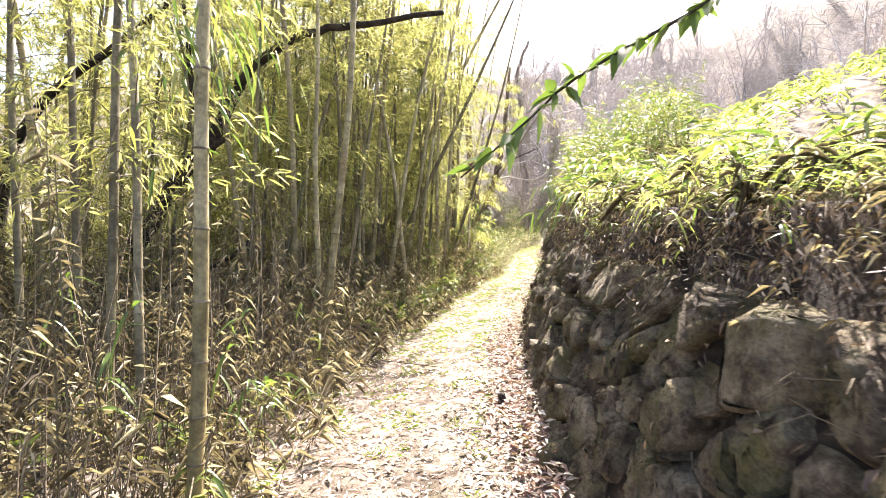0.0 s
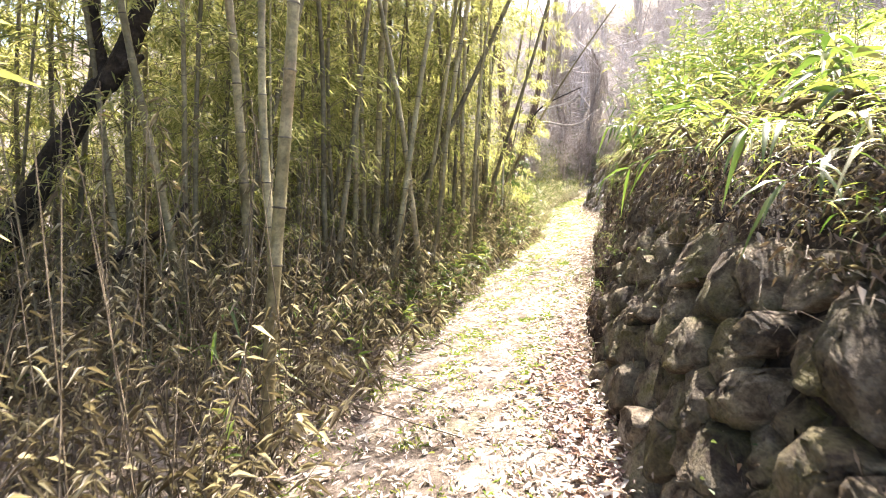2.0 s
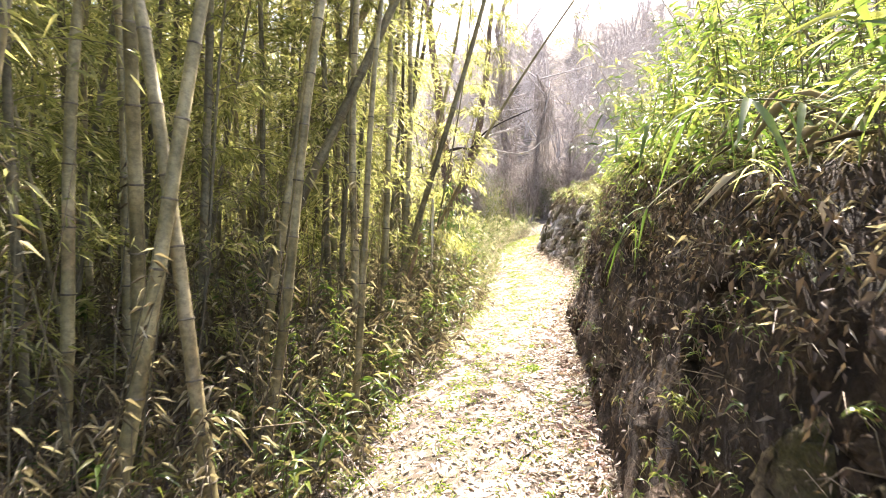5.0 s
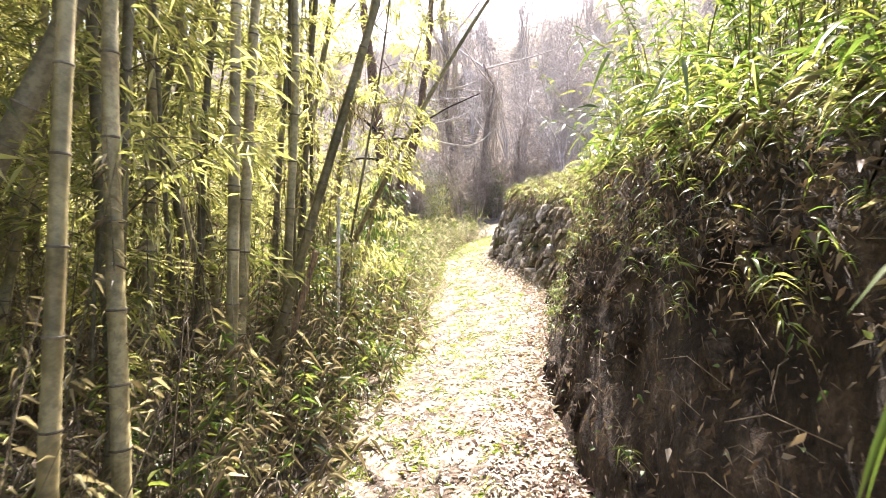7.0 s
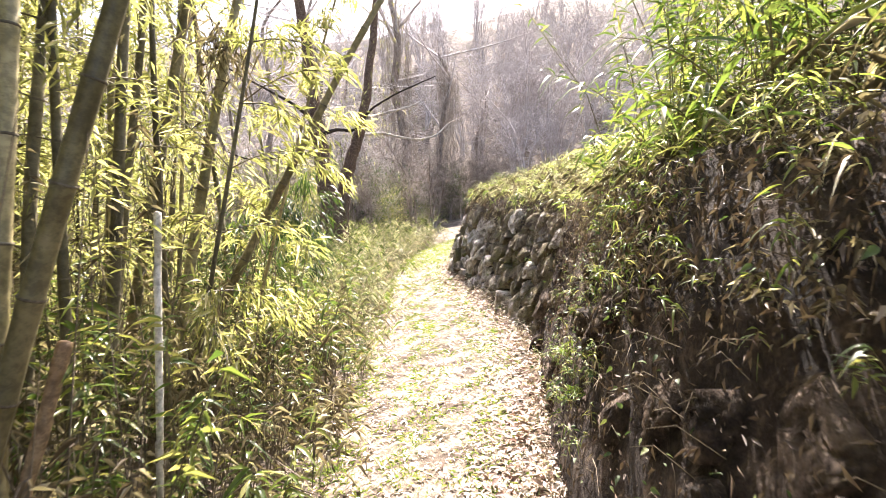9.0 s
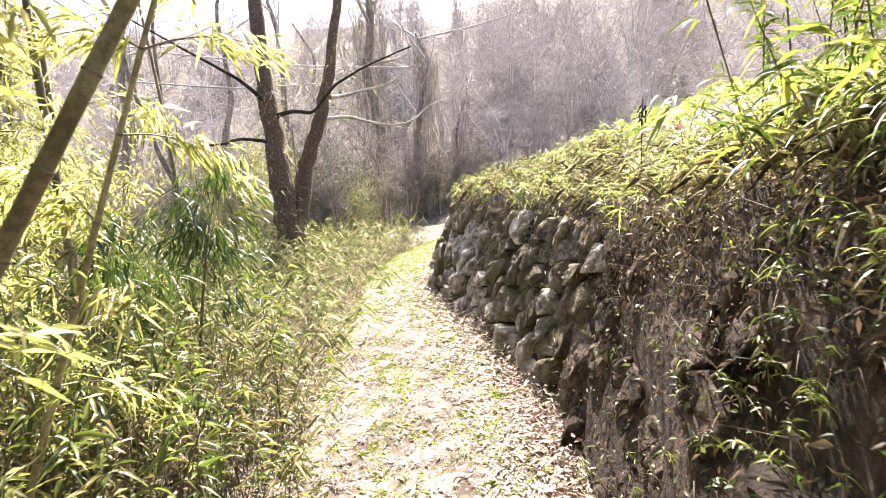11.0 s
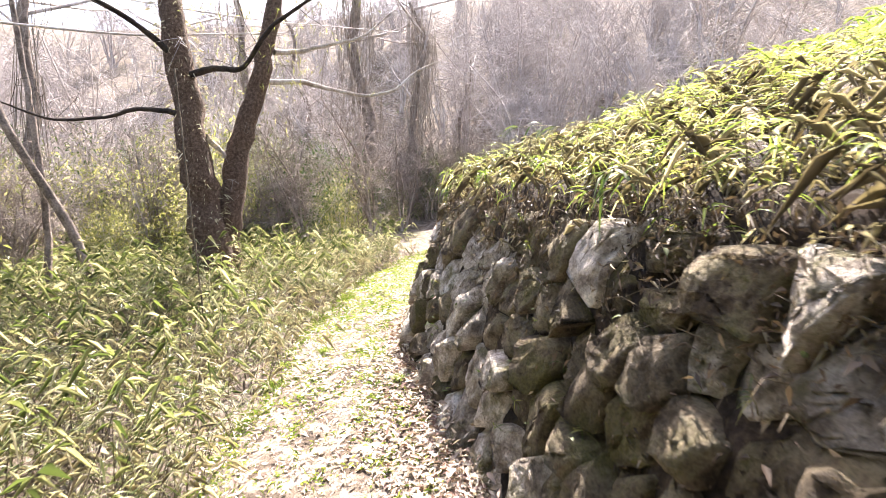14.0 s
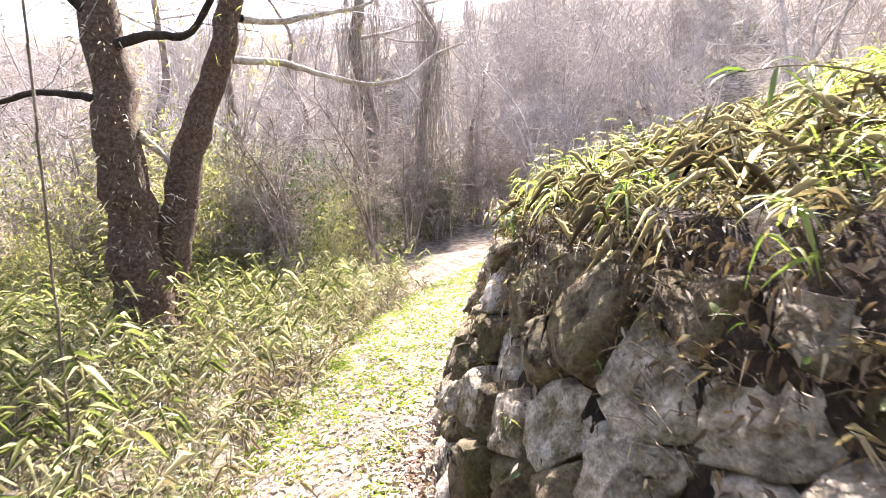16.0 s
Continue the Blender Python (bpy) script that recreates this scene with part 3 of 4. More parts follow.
x, y = scatter(2600, -1.0, 15.8, 0.15, 7.0, left_x, -1, 1.1)
n = len(x)
h = 0.4 + 1.7 * rng.uniform(0, 1, n) ** 2
b = np.stack([x, y, ground_z(x, y) - 0.03], -1)
tp = b + np.stack([rng.normal(0.02, 0.14, n) * h, rng.normal(0, 0.14, n) * h, h], -1)
for p, q in zip(b, tp):
    tube(dry_st, [p, (p + q) / 2 + rng.normal(0, 0.02, 3), q], [0.0042, 0.0034, 0.0016], 3, cap=False)
x, y = scatter(420, -1.0, 15.5, 0.1, 4.0, left_x, -1)
for px, py in zip(x, y):
    c = np.array([px, py, float(ground_z(px, py)) + rng.uniform(0.05, 0.5)])
    w = rng.normal(0, 1, 3) * (0.5, 0.5, 0.22)
    tube(dry_st, [c - w * 0.9, c + rng.normal(0, 0.05, 3), c + w * 0.9], [0.004, 0.005, 0.003], 3, cap=False)
stuff("dry_canes", dry_st, M_DRYCULM, "thin dead bamboo canes leaning among the undergrowth", "dead canes")
green, green_st = Geo(), Geo()
x, y = scatter(230, -1.0, 16.0, 0.0, 3.0, left_x, -1, 1.4)
tufts(x, y, 0.62, 9, 0.16, 0.14, green, green_st, 0.7, 3, 0.3, 0.4)
x, y = scatter(260, 7.0, 16.5, -0.05, 1.3, left_x, -1)
tufts(x, y, 0.55, 12, 0.14, 0.14, green, green_st, 0.6, 3, 0.3, 0.3)
x, y = scatter(60, 12.0, 16.5, 0.15, 1.3, left_x, -1)
tufts(x, y, 1.3, 30, 0.13, 0.14, green, green_st, 0.6, 3, 0.2, 0.45, stalk=0.004)
x, y = scatter(80, 9.0, 16.8, 0.0, 1.6, left_x, -1)
tufts(x, y, 1.3, 34, 0.085, 0.12, green, green_st, 0.6, 1, 0.25, 0.25, stalk=0.004)
stuff("green_undergrowth", green, L_FRESH, "green broad-leaved dwarf bamboo at the path's edge", "undergrowth")
stuff("green_undergrowth_stalks", green_st, M_CULM_DARK, "thin stalks of the green dwarf bamboo", "undergrowth")

# slender saplings that fill the grove between the canes
fill, fill_st = Geo(), Geo()
x, y = scatter(130, 8.0, 16.4, 0.9, 6.0, left_x, -1)
tufts(x, y, 2.0, 34, 0.075, 0.11, fill, fill_st, 0.7, 1, 0.12, 0.25, stalk=0.004)
x, y = scatter(150, 2.5, 9.0, 1.6, 6.5, left_x, -1)
tufts(x, y, 2.2, 30, 0.07, 0.11, fill, fill_st, 0.7, 1, 0.12, 0.35, stalk=0.004)
withered = Geo()
x, y = scatter(820, 1.8, 15.5, 0.3, 6.0, left_x, -1)
tufts(x, y, 1.9, 30, 0.07, 0.10, withered, fill_st, 0.9, 1, 0.14, 0.1, stalk=0.004)
stuff("withered_saplings", withered, L_DRY, "withered tan bamboo saplings between the canes of the grove", "bamboo")
stuff("grove_saplings", fill, L_BAMBOO, "slender leafy bamboo saplings between the canes of the grove", "bamboo")
stuff("grove_sapling_stems", fill_st, M_CULM_DARK, "thin brown stems of the bamboo saplings", "bamboo")

# dwarf bamboo over the open ground past the grove
open_l, open_st = Geo(), Geo()
x, y = scatter(4300, 16.0, 27.0, 0.0, 4.2, left_x, -1)
keep = wob(x, y, 1.4) + rng.normal(0, 0.5, len(x)) > -0.2
x, y = x[keep], y[keep]
tufts(x, y, 0.52 + 0.22 * wob(x, y, 1.4), 15, 0.115, 0.07, open_l, open_st, 0.55, 3, 0.42, 0.1)
x, y = scatter(1100, 15.0, 27.0, 0.1, 4.2, left_x, -1)
tufts(x, y, 0.90, 9, 0.14, 0.08, open_l, open_st, 0.9, 1, 0.35, 0.3)
x, y = scatter(2600, 16.0, 38.0, 3.8, 12.0, left_x, -1)
tufts(x, y, 0.75, 15, 0.17, 0.12, open_l, open_st, 0.7, 1, 0.30, 0.3)
straw = Geo()
x, y = scatter(1500, 15.5, 27.0, -0.05, 4.5, left_x, -1)
tufts(x, y, 0.55, 9, 0.13, 0.045, straw, open_st, 0.9, 1, 0.5, 0.0)
stuff("open_ground_straw", straw, L_STRAW, "pale dry straw among the dwarf bamboo", "dry grass")
stuff("dwarf_bamboo", open_l, L_OPEN, "pale green dwarf bamboo with dry leaf edges covering the ground", "undergrowth")
stuff("dwarf_bamboo_stalks", open_st, M_DRYCULM, "thin tan stalks of the dwarf bamboo", "undergrowth")


def crest_x(q):
    return wall_x(q) + BATTER


bank_l, bank_st, bank_d = Geo(), Geo(), Geo()
x, y = scatter(4300, -2.0, 30.0, 0.0, 2.6, crest_x, 1, 1.2)
keep = wob(x, y, 2.0) + rng.normal(0, 0.5, len(x)) > -0.3
x, y = x[keep], y[keep]
tufts(x, y, 0.26 + 0.14 * wob(x, y, 2.0), 11, 0.11, 0.055, bank_l, bank_st, 0.45, 3, 0.35, 0.1, drift=(-0.12, 0))
x, y = scatter(1500, -2.0, 28.0, -0.05, 1.8, crest_x, 1)
tufts(x, y, 0.24, 7, 0.15, 0.035, bank_d, bank_st, 0.9, 1, 0.4, 0.0, drift=(-0.2, 0))
x, y = scatter(1700, -1.0, 26.0, -0.16, 0.35, crest_x, 1)
tufts(x, y, 0.10, 9, 0.06, 0.16, bank_d, None, 0.8, 1, 0.5, 0.0, drift=(-0.4, 0))
x, y = scatter(1700, -3.0, 32.0, 2.3, 9.0, crest_x, 1)
tufts(x, y, 0.22 + 0.15 * smooth01(y, 5, 9), 12, 0.16, 0.13, bank_l, bank_st, 0.6, 1, 0.3, 0.15)
x, y = scatter(260, -2.0, 26.0, -0.06, 0.22, crest_x, 1)
tufts(x, y, 0.20, 7, 0.11, 0.11, bank_l, bank_st, 0.9, 3, 0.5, 0.3, drift=(-0.6, 0))
straw = Geo()
x, y = scatter(800, 12.5, 27.0, -0.1, 2.2, crest_x, 1)
tufts(x, y, 0.26, 8, 0.12, 0.035, straw, bank_st, 0.9, 1, 0.5, 0.0, drift=(-0.3, 0))
stuff("bank_pale_straw", straw, L_STRAW, "pale straw mixed into the bank's dwarf bamboo", "dry grass")
stuff("bank_grass", bank_l, L_SASA, "sunlit yellow-green dwarf bamboo on top of the bank", "undergrowth")
stuff("bank_straw", bank_d, L_DRY, "dry straw and dead leaves along the crest of the bank", "dry grass")
stuff("bank_grass_stalks", bank_st, M_DRYCULM, "thin dry stalks among the bank's dwarf bamboo", "undergrowth")
lush, lush_st = Geo(), Geo()
x, y = scatter(120, -1.0, 14.0, 0.0, 0.9, crest_x, 1)
tufts(x, y, 0.5, 13, 0.20, 0.13, lush, lush_st, 0.6, 3, 0.3, 0.35, drift=(-0.25, 0))
x, y = scatter(330, 7.8, 14.2, 0.05, 2.2, crest_x, 1)
tufts(x, y, 1.3, 34, 0.15, 0.12, lush, lush_st, 0.6, 3, 0.2, 0.1, drift=(-0.05, 0), stalk=0.004)
x, y = scatter(60, 7.0, 14.0, -0.05, 0.2, crest_x, 1)
tufts(x, y, 0.4, 11, 0.15, 0.12, lush, lush_st, 0.8, 3, 0.4, 0.2, drift=(-0.3, 0))
# growth that hangs over and clings to the bank's face
for n, s0, s1, u0, u1, h, per, ln, wd in ((110, 9.0, 13.4, 0.60, 1.0, 0.18, 9, 0.07, 0.13), (40, 5.0, 14.5, 0.02, 0.6, 0.12, 8, 0.06, 0.12), (50, 0.5, 6.5, 0.84, 1.0, 0.13, 7, 0.07, 0.13),
                                          (70, 14.5, 21.5, 0.05, 1.0, 0.10, 7, 0.05, 0.11), (70, 6.6, 7.8, 0.1, 0.9, 0.10, 9, 0.045, 0.18), (120, 12.4, 13.8, 0.1, 0.9, 0.12, 9, 0.05, 0.18)):
    s = rng.uniform(s0, s1, n)
    p = wall_place(s, rng.uniform(u0, u1, n) * wall_h(s), rng.uniform(-0.02, 0.05, n))
    tufts(p[:, 0], p[:, 1], h, per, ln, wd, lush, lush_st, 0.8, 3, 0.4, 0.2, z=p[:, 2], drift=(-0.6, 0))
stuff("bank_bamboo", lush, L_FRESH, "lush bright green young bamboo leaning over the bank", "undergrowth")
stuff("bank_bamboo_stalks", lush_st, M_CULM, "thin green stalks of young bamboo on the bank", "undergrowth")

# fallen leaves on the path
lit = Geo()
n = 78000
y = rng.uniform(-1.5, 33, n)
f = np.where(rng.uniform(0, 1, n) < 0.35, 1 - 0.35 * rng.uniform(0, 1, n) ** 1.5, rng.uniform(-0.12, 1.02, n))
x = left_x(y) + (wall_x(y) - left_x(y)) * f
a = rng.uniform(0, 6.28, n)
L = 0.016 + 0.058 * rng.uniform(0, 1, n) ** 1.4
p = np.stack([x, y, ground_z(np.minimum(x, wall_x(y) - 0.01), y) + rng.uniform(0.002, 0.022, n)], -1)
leaves(lit, p, np.stack([np.cos(a), np.sin(a), rng.normal(0, 0.16, n)], -1), L, L * rng.uniform(0.16, 0.42, n), -0.1, 1, 0.35, roll=0.3)
n = 9000
y = rng.uniform(0.5, 24, n)
d = np.abs(rng.normal(0, 0.13, n))
x = wall_x(y) - 0.05 - d
a = rng.uniform(0, 6.28, n)
L = rng.uniform(0.025, 0.08, n)
p = np.stack([x, y, ground_z(x, y) + np.maximum(0.0, 0.16 - d) * rng.uniform(0, 1, n)], -1)
leaves(lit, p, np.stack([np.cos(a), np.sin(a), rng.normal(0, 0.35, n)], -1), L, L * rng.uniform(0.14, 0.4, n), 0.1, 1, 0.35, roll=0.6)
brown = Geo()
n = 7500
y = np.where(rng.uniform(0, 1, n) < 0.5, rng.uniform(1.5, 7.0, n), rng.uniform(7, 21, n))
x = wall_x(y) - 0.03 - np.abs(rng.normal(0, 0.30, n)) * (0.6 + 0.5 * wob(y, y, 1.1))
a = rng.uniform(0, 6.28, n)
L = rng.uniform(0.03, 0.085, n)
p = np.stack([x, y, ground_z(np.minimum(x, wall_x(y) - 0.01), y) + rng.uniform(0.008, 0.035, n)], -1)
leaves(brown, p, np.stack([np.cos(a), np.sin(a), rng.normal(0, 0.25, n)], -1), L, L * rng.uniform(0.25, 0.5, n), -0.1, 1, 0.35, roll=0.35)
stuff("brown_leaf_drift", brown, L_BROWN, "reddish brown fallen leaves drifted along the foot of the wall", "leaf litter")
stuff("leaf_litter", lit, L_LITTER, "pale dry fallen leaves strewn over the footpath", "leaf litter")

gr = Geo()
n = 3300
y = rng.uniform(0.5, 34, n)
lane = rng.choice(4, n, p=(0.32, 0.20, 0.22, 0.26))
f = np.choose(lane, (rng.normal(0.03, 0.06, n), rng.normal(0.36, 0.07, n), rng.normal(0.72, 0.07, n), rng.uniform(0, 1, n)))
f = np.clip(f, -0.05, 0.97)
keep = rng.uniform(0, 1, n) < np.where(y < 6, 0.35, np.where(y < 12, 0.8, 1.0)) * np.where(y > 26, 1.0, 0.8)
y, f = y[keep], f[keep]
x = left_x(y) + (wall_x(y) - left_x(y)) * f
k = rng.integers(8, 26, len(x))
idx = np.repeat(np.arange(len(x)), k)
bp = np.stack([x[idx], y[idx], 0 * idx], -1) + rng.normal(0, 0.05, (len(idx), 3))
bp[:, 2] = ground_z(np.minimum(bp[:, 0], wall_x(bp[:, 1]) - 0.02), bp[:, 1])
way = np.stack([rng.normal(0, 0.6, len(idx)), rng.normal(0, 0.6, len(idx)), np.ones(len(idx))], -1)
leaves(gr, bp, way, rng.uniform(0.03, 0.10, len(idx)), 0.006, 0.5, 1, 0.2)
y = rng.uniform(21.5, 36, 9000)
x = left_x(y) + (wall_x(y) - left_x(y)) * rng.uniform(-0.1, 1.0, 9000)
x = np.minimum(x, wall_x(y) - 0.02)
way = np.stack([rng.normal(0, 0.6, 9000), rng.normal(0, 0.6, 9000), np.ones(9000)], -1)
leaves(gr, np.stack([x, y, ground_z(x, y)], -1), way, rng.uniform(0.04, 0.12, 9000), 0.018, 0.5, 1, 0.2)
stuff("path_grass", gr, L_GRASS, "short tufts of bright green grass along the footpath", "grass")

# debris, roots and creepers on the wall's face
deb, iv, root = Geo(), Geo(), Geo()
n = 44000
s = rng.uniform(-1.5, 25.5, n)
u = np.where(rng.uniform(0, 1, n) < 0.55, 1 - 0.35 * np.abs(rng.normal(0, 0.6, n)), rng.uniform(0, 1, n))
mid = smooth01(s, 5.0, 7.0) * (1 - smooth01(s, 14.6, 16.2))
keep = (u > 0) & ((u > 0.72) | (rng.uniform(0, 1, n) < 0.20 + 0.68 * mid + 0.35 * (s > 14.5) * (u > 0.4)))
s, u = s[keep], np.minimum(u[keep], 1.0)
n = len(s)
p = wall_place(s, u * wall_h(s), rng.uniform(0.03, 0.10, n) + 0.05 * rng.uniform(0, 1, n) ** 3)
L = 0.012 + 0.042 * rng.uniform(0, 1, n) ** 2
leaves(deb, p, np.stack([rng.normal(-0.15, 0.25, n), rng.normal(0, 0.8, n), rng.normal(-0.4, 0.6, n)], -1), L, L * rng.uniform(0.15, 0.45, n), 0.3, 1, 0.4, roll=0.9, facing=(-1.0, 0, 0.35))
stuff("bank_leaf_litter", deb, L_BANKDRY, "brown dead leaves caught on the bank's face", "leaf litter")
for _ in range(1300):
    s0 = rng.uniform(-1, 25)
    h0 = float(wall_h(s0)) * rng.uniform(0.6, 1.0) if not 6 < s0 < 14 else float(wall_h(s0)) * rng.uniform(0.2, 1.0)
    q = wall_place(np.array([s0]), np.array([h0]), np.array([0.04]))[0]
    ln = rng.uniform(0.08, 0.26)
    w = np.array([-rng.uniform(0.1, 0.7), rng.normal(0, 0.7), rng.uniform(-0.2, 0.6)]) * ln
    tube(root, [q, q + w * 0.6, q + w + (0, 0, -0.35 * ln)], [0.0026, 0.002, 0.001], 3, cap=False)
stuff("hanging_roots", root, M_DRYCULM, "thin dry roots and stems hanging over the bank", "roots")
n = 750
s = np.where(rng.uniform(0, 1, n) < 0.5, rng.normal(12.9, 1.0, n), rng.uniform(2, 24, n))
u = rng.uniform(0, 1, n) ** 0.8
p = wall_place(s, u * wall_h(s), rng.uniform(0.03, 0.16, n))
L = rng.uniform(0.02, 0.042, n)
leaves(iv, p, np.stack([rng.normal(-0.6, 0.4, n), rng.normal(0, 0.7, n), rng.normal(0.1, 0.5, n)], -1), L, L * 0.5, 0.3, 3, 0.2)
stuff("creeper", iv, L_IVY, "dark green creeper leaves scattered over the wall", "creeper")


# ---- trees ----
def limb(geo, pts, r0, r1, sides=10, rough=0.05, mat=0):
    """A limb through points, smoothed, with a knotty surface."""
    pts = np.asarray(pts, float)
    t = np.linspace(0, 1, len(pts))
    k = max(8, len(pts) * 5)
    tt = np.linspace(0, 1, k)
    P = np.stack([np.interp(tt, t, pts[:, i]) for i in range(3)], -1)
    for _ in range(3):
        P[1:-1] = (P[:-2] + 2 * P[1:-1] + P[2:]) / 4
    P[1:-1] += rng.normal(0, r0 * 0.08, (k - 2, 3))
    tube(geo, P, np.linspace(r0, r1, k) * (1 + rng.normal(0, rough, k)), sides, mat)
    return P


def twigs_from(geo, P, n, length, r0, mat=0, up=0.2, forks=3, tips=None):
    """Fine forked twigs off a limb."""
    for _ in range(n):
        c = P[rng.integers(len(P) // 3, len(P))]
        w = unit(rng.normal(0, 1, 3) + (0, 0, up)) * length * rng.uniform(0.5, 1.3)
        b = c + w * 0.5 + rng.normal(0, 0.08 * length, 3)
        e = c + w + rng.normal(0, 0.12 * length, 3)
        tube(geo, [c, b, e], [r0, r0 * 0.7, r0 * 0.35], 3, mat, cap=False)
        for _ in range(forks):
            f = b + (e - b) * rng.uniform(0, 0.9)
            w2 = unit(w / max(length, 1e-6) + rng.normal(0, 0.7, 3)) * length * rng.uniform(0.3, 0.7)
            tube(geo, [f, f + w2 * 0.5 + rng.normal(0, 0.04 * length, 3), f + w2], [r0 * 0.55, r0 * 0.4, r0 * 0.2], 3, mat, cap=False)
            if tips is not None:
                tips.append(f + w2)


# twin-stemmed tree beside the path
tree = thing("tree", (0, 0, 0), "twin-stemmed brown tree with crooked pale branches beside the path", "tree")
gz = 1.42
g = Geo()
P1 = limb(g, [(1.76, 23.36, float(ground_z(1.76, 23.36)) - 0.15), (1.68, 23.46, gz + 0.3), (1.55, 23.5, gz + 1.2), (1.40, 23.6, gz + 2.6), (1.22, 23.7, gz + 3.9), (1.05, 23.9, gz + 6.0), (0.7, 24.2, gz + 8.5)], 0.29, 0.09, 14)
part("trunk", g, M_BARK, tree, "rough dark brown trunk", smooth=True)
g = Geo()
P2 = limb(g, [(1.78, 23.6, float(ground_z(1.78, 23.6)) - 0.1), (1.86, 23.75, gz + 0.8), (2.05, 23.85, gz + 1.9), (2.40, 23.85, gz + 2.9), (2.62, 23.9, gz + 3.8), (2.9, 24.1, gz + 6.2), (3.1, 24.3, gz + 8.0)], 0.215, 0.06, 12)
part("stem", g, M_BARK, tree, "leaning second stem", smooth=True)
for pts, r0, m in (([(2.50, 23.9, 4.25), (3.02, 24.27, 4.37), (3.41, 24.47, 4.32), (4.06, 24.6, 4.24), (4.6, 24.67, 4.37), (5.02, 24.78, 4.78), (5.5, 24.9, 5.0)], 0.045, M_PALEBARK),
                   ([(2.6, 23.9, 4.7), (2.96, 24.3, 4.84), (3.43, 24.39, 5.0), (3.99, 24.45, 5.16), (4.6, 24.5, 5.7)], 0.05, M_PALEBARK),
                   ([(1.45, 23.5, 3.6), (1.22, 23.47, 3.69), (0.75, 23.6, 3.74), (0.43, 23.68, 3.62), (-0.3, 23.7, 3.55), (-0.9, 23.8, 3.8)], 0.045, M_DARKBARK),
                   ([(1.5, 23.5, 4.2), (1.85, 23.4, 4.3), (2.2, 23.2, 4.2), (2.6, 22.8, 4.7), (3.2, 22.4, 5.0), (4.0, 22.0, 5.3)], 0.05, M_DARKBARK),
                   ([(1.35, 23.6, 4.4), (0.9, 23.3, 4.8), (0.2, 22.9, 5.1), (-0.9, 22.4, 5.6)], 0.05, M_DARKBARK),
                   ([(1.65, 23.5, 3.35), (1.86, 23.79, 3.12), (2.1, 23.9, 2.6)], 0.05, M_PALEBARK)):
    g = Geo()
    P = limb(g, pts, r0, 0.012, 7)
    twigs_from(g, P, 14, 0.5, 0.005)
    part("branch", g, m, tree, smooth=True)

# old dark tree that leans through the grove
tree = thing("leaning_tree", (0, 0, 0), "dark crooked leaning tree among the bamboo", "tree")
g = Geo()
limb(g, [(-4.75, 6.4, float(ground_z(-4.75, 6.4)) - 0.1), (-4.35, 6.43, 0.64), (-3.92, 6.52, 1.23), (-3.33, 6.68, 2.3), (-3.0, 6.74, 2.67), (-2.73, 6.82, 3.3), (-2.42, 6.6, 3.6),
         (-1.86, 6.54, 3.98), (-1.01, 6.55, 4.14), (0.0, 6.6, 4.3)], 0.13, 0.03, 10)
part("trunk", g, M_DARKBARK, tree, smooth=True)
for pts, r0 in (([(-3.12, 6.72, 2.55), (-3.2, 6.75, 2.95), (-3.24, 6.8, 3.4), (-3.4, 6.9, 4.6)], 0.07), ([(-3.0, 6.72, 2.62), (-2.85, 6.74, 2.72), (-2.78, 6.74, 2.75)], 0.06),
                ([(-4.3, 6.45, 0.62), (-3.81, 6.47, 0.76), (-3.1, 6.52, 0.98), (-2.57, 6.6, 1.3), (-2.4, 6.6, 1.5)], 0.05),
                ([(-5.6, 6.5, float(ground_z(-5.6, 6.5))), (-5.51, 6.52, 2.4), (-4.95, 6.53, 3.24), (-3.9, 6.55, 4.01), (-3.2, 6.6, 4.6)], 0.08)):
    g = Geo()
    limb(g, pts, r0, r0 * 0.35, 8)
    part("branch", g, M_DARKBARK, tree, smooth=True)


def bare_kind(height, stems, mat):
    """A leafless thicket shrub with many fine twigs."""
    ob = thing("bare_shrub", (0, 0, -500), "leafless grey-brown tangle of twigs on the hillside", "shrub", "hillside brush")
    g = Geo()
    for _ in range(stems):
        a, o = rng.uniform(0, 6.28), rng.uniform(0.1, 0.4) * height
        top = np.array([math.cos(a) * o, math.sin(a) * o, height * rng.uniform(0.6, 1.0)])
        one = Geo()
        P = limb(one, [(math.cos(a) * 0.1, math.sin(a) * 0.1, -0.1), top * (0.25, 0.25, 0.5) + rng.normal(0, 0.15, 3), top], 0.045, 0.012, 5)
        part("stem", one, mat, ob)
        twigs_from(g, P, 22, 0.22 * height, 0.012, forks=5)
    tagged(part("crown", g, mat, ob), kind="stuff")
    return ob


def leafy_kind(seed, height, mat, label, size=0.12, count=2600):
    g, lf, tips = Geo(), Geo(), []
    for _ in range(7):
        a, o = rng.uniform(0, 6.28), rng.uniform(0.1, 0.45) * height
        top = np.array([math.cos(a) * o, math.sin(a) * o, height * rng.uniform(0.6, 1.0)])
        P = limb(g, [(math.cos(a) * 0.06, math.sin(a) * 0.06, -0.1), top * (0.3, 0.3, 0.5), top], 0.03, 0.006, 5)
        twigs_from(g, P, 18, 0.2 * height, 0.006, tips=tips)
    tips = np.array(tips)
    b = tips[rng.integers(0, len(tips), count)] + rng.normal(0, 0.07 * height, (count, 3))
    L = rng.uniform(0.6, 1.2, count) * size
    leaves(lf, b, rng.normal(0, 1, (count, 3)) + (0, 0, -0.3), L, L * 0.32, 0.3)
    ob = thing("leafy_shrub", (0, 0, -500), label, "shrub", "shrubs")
    tagged(part("twiggery", g, M_TWIG, ob), kind="stuff")
    tagged(part("foliage", lf, mat, ob), kind="stuff")
    return ob


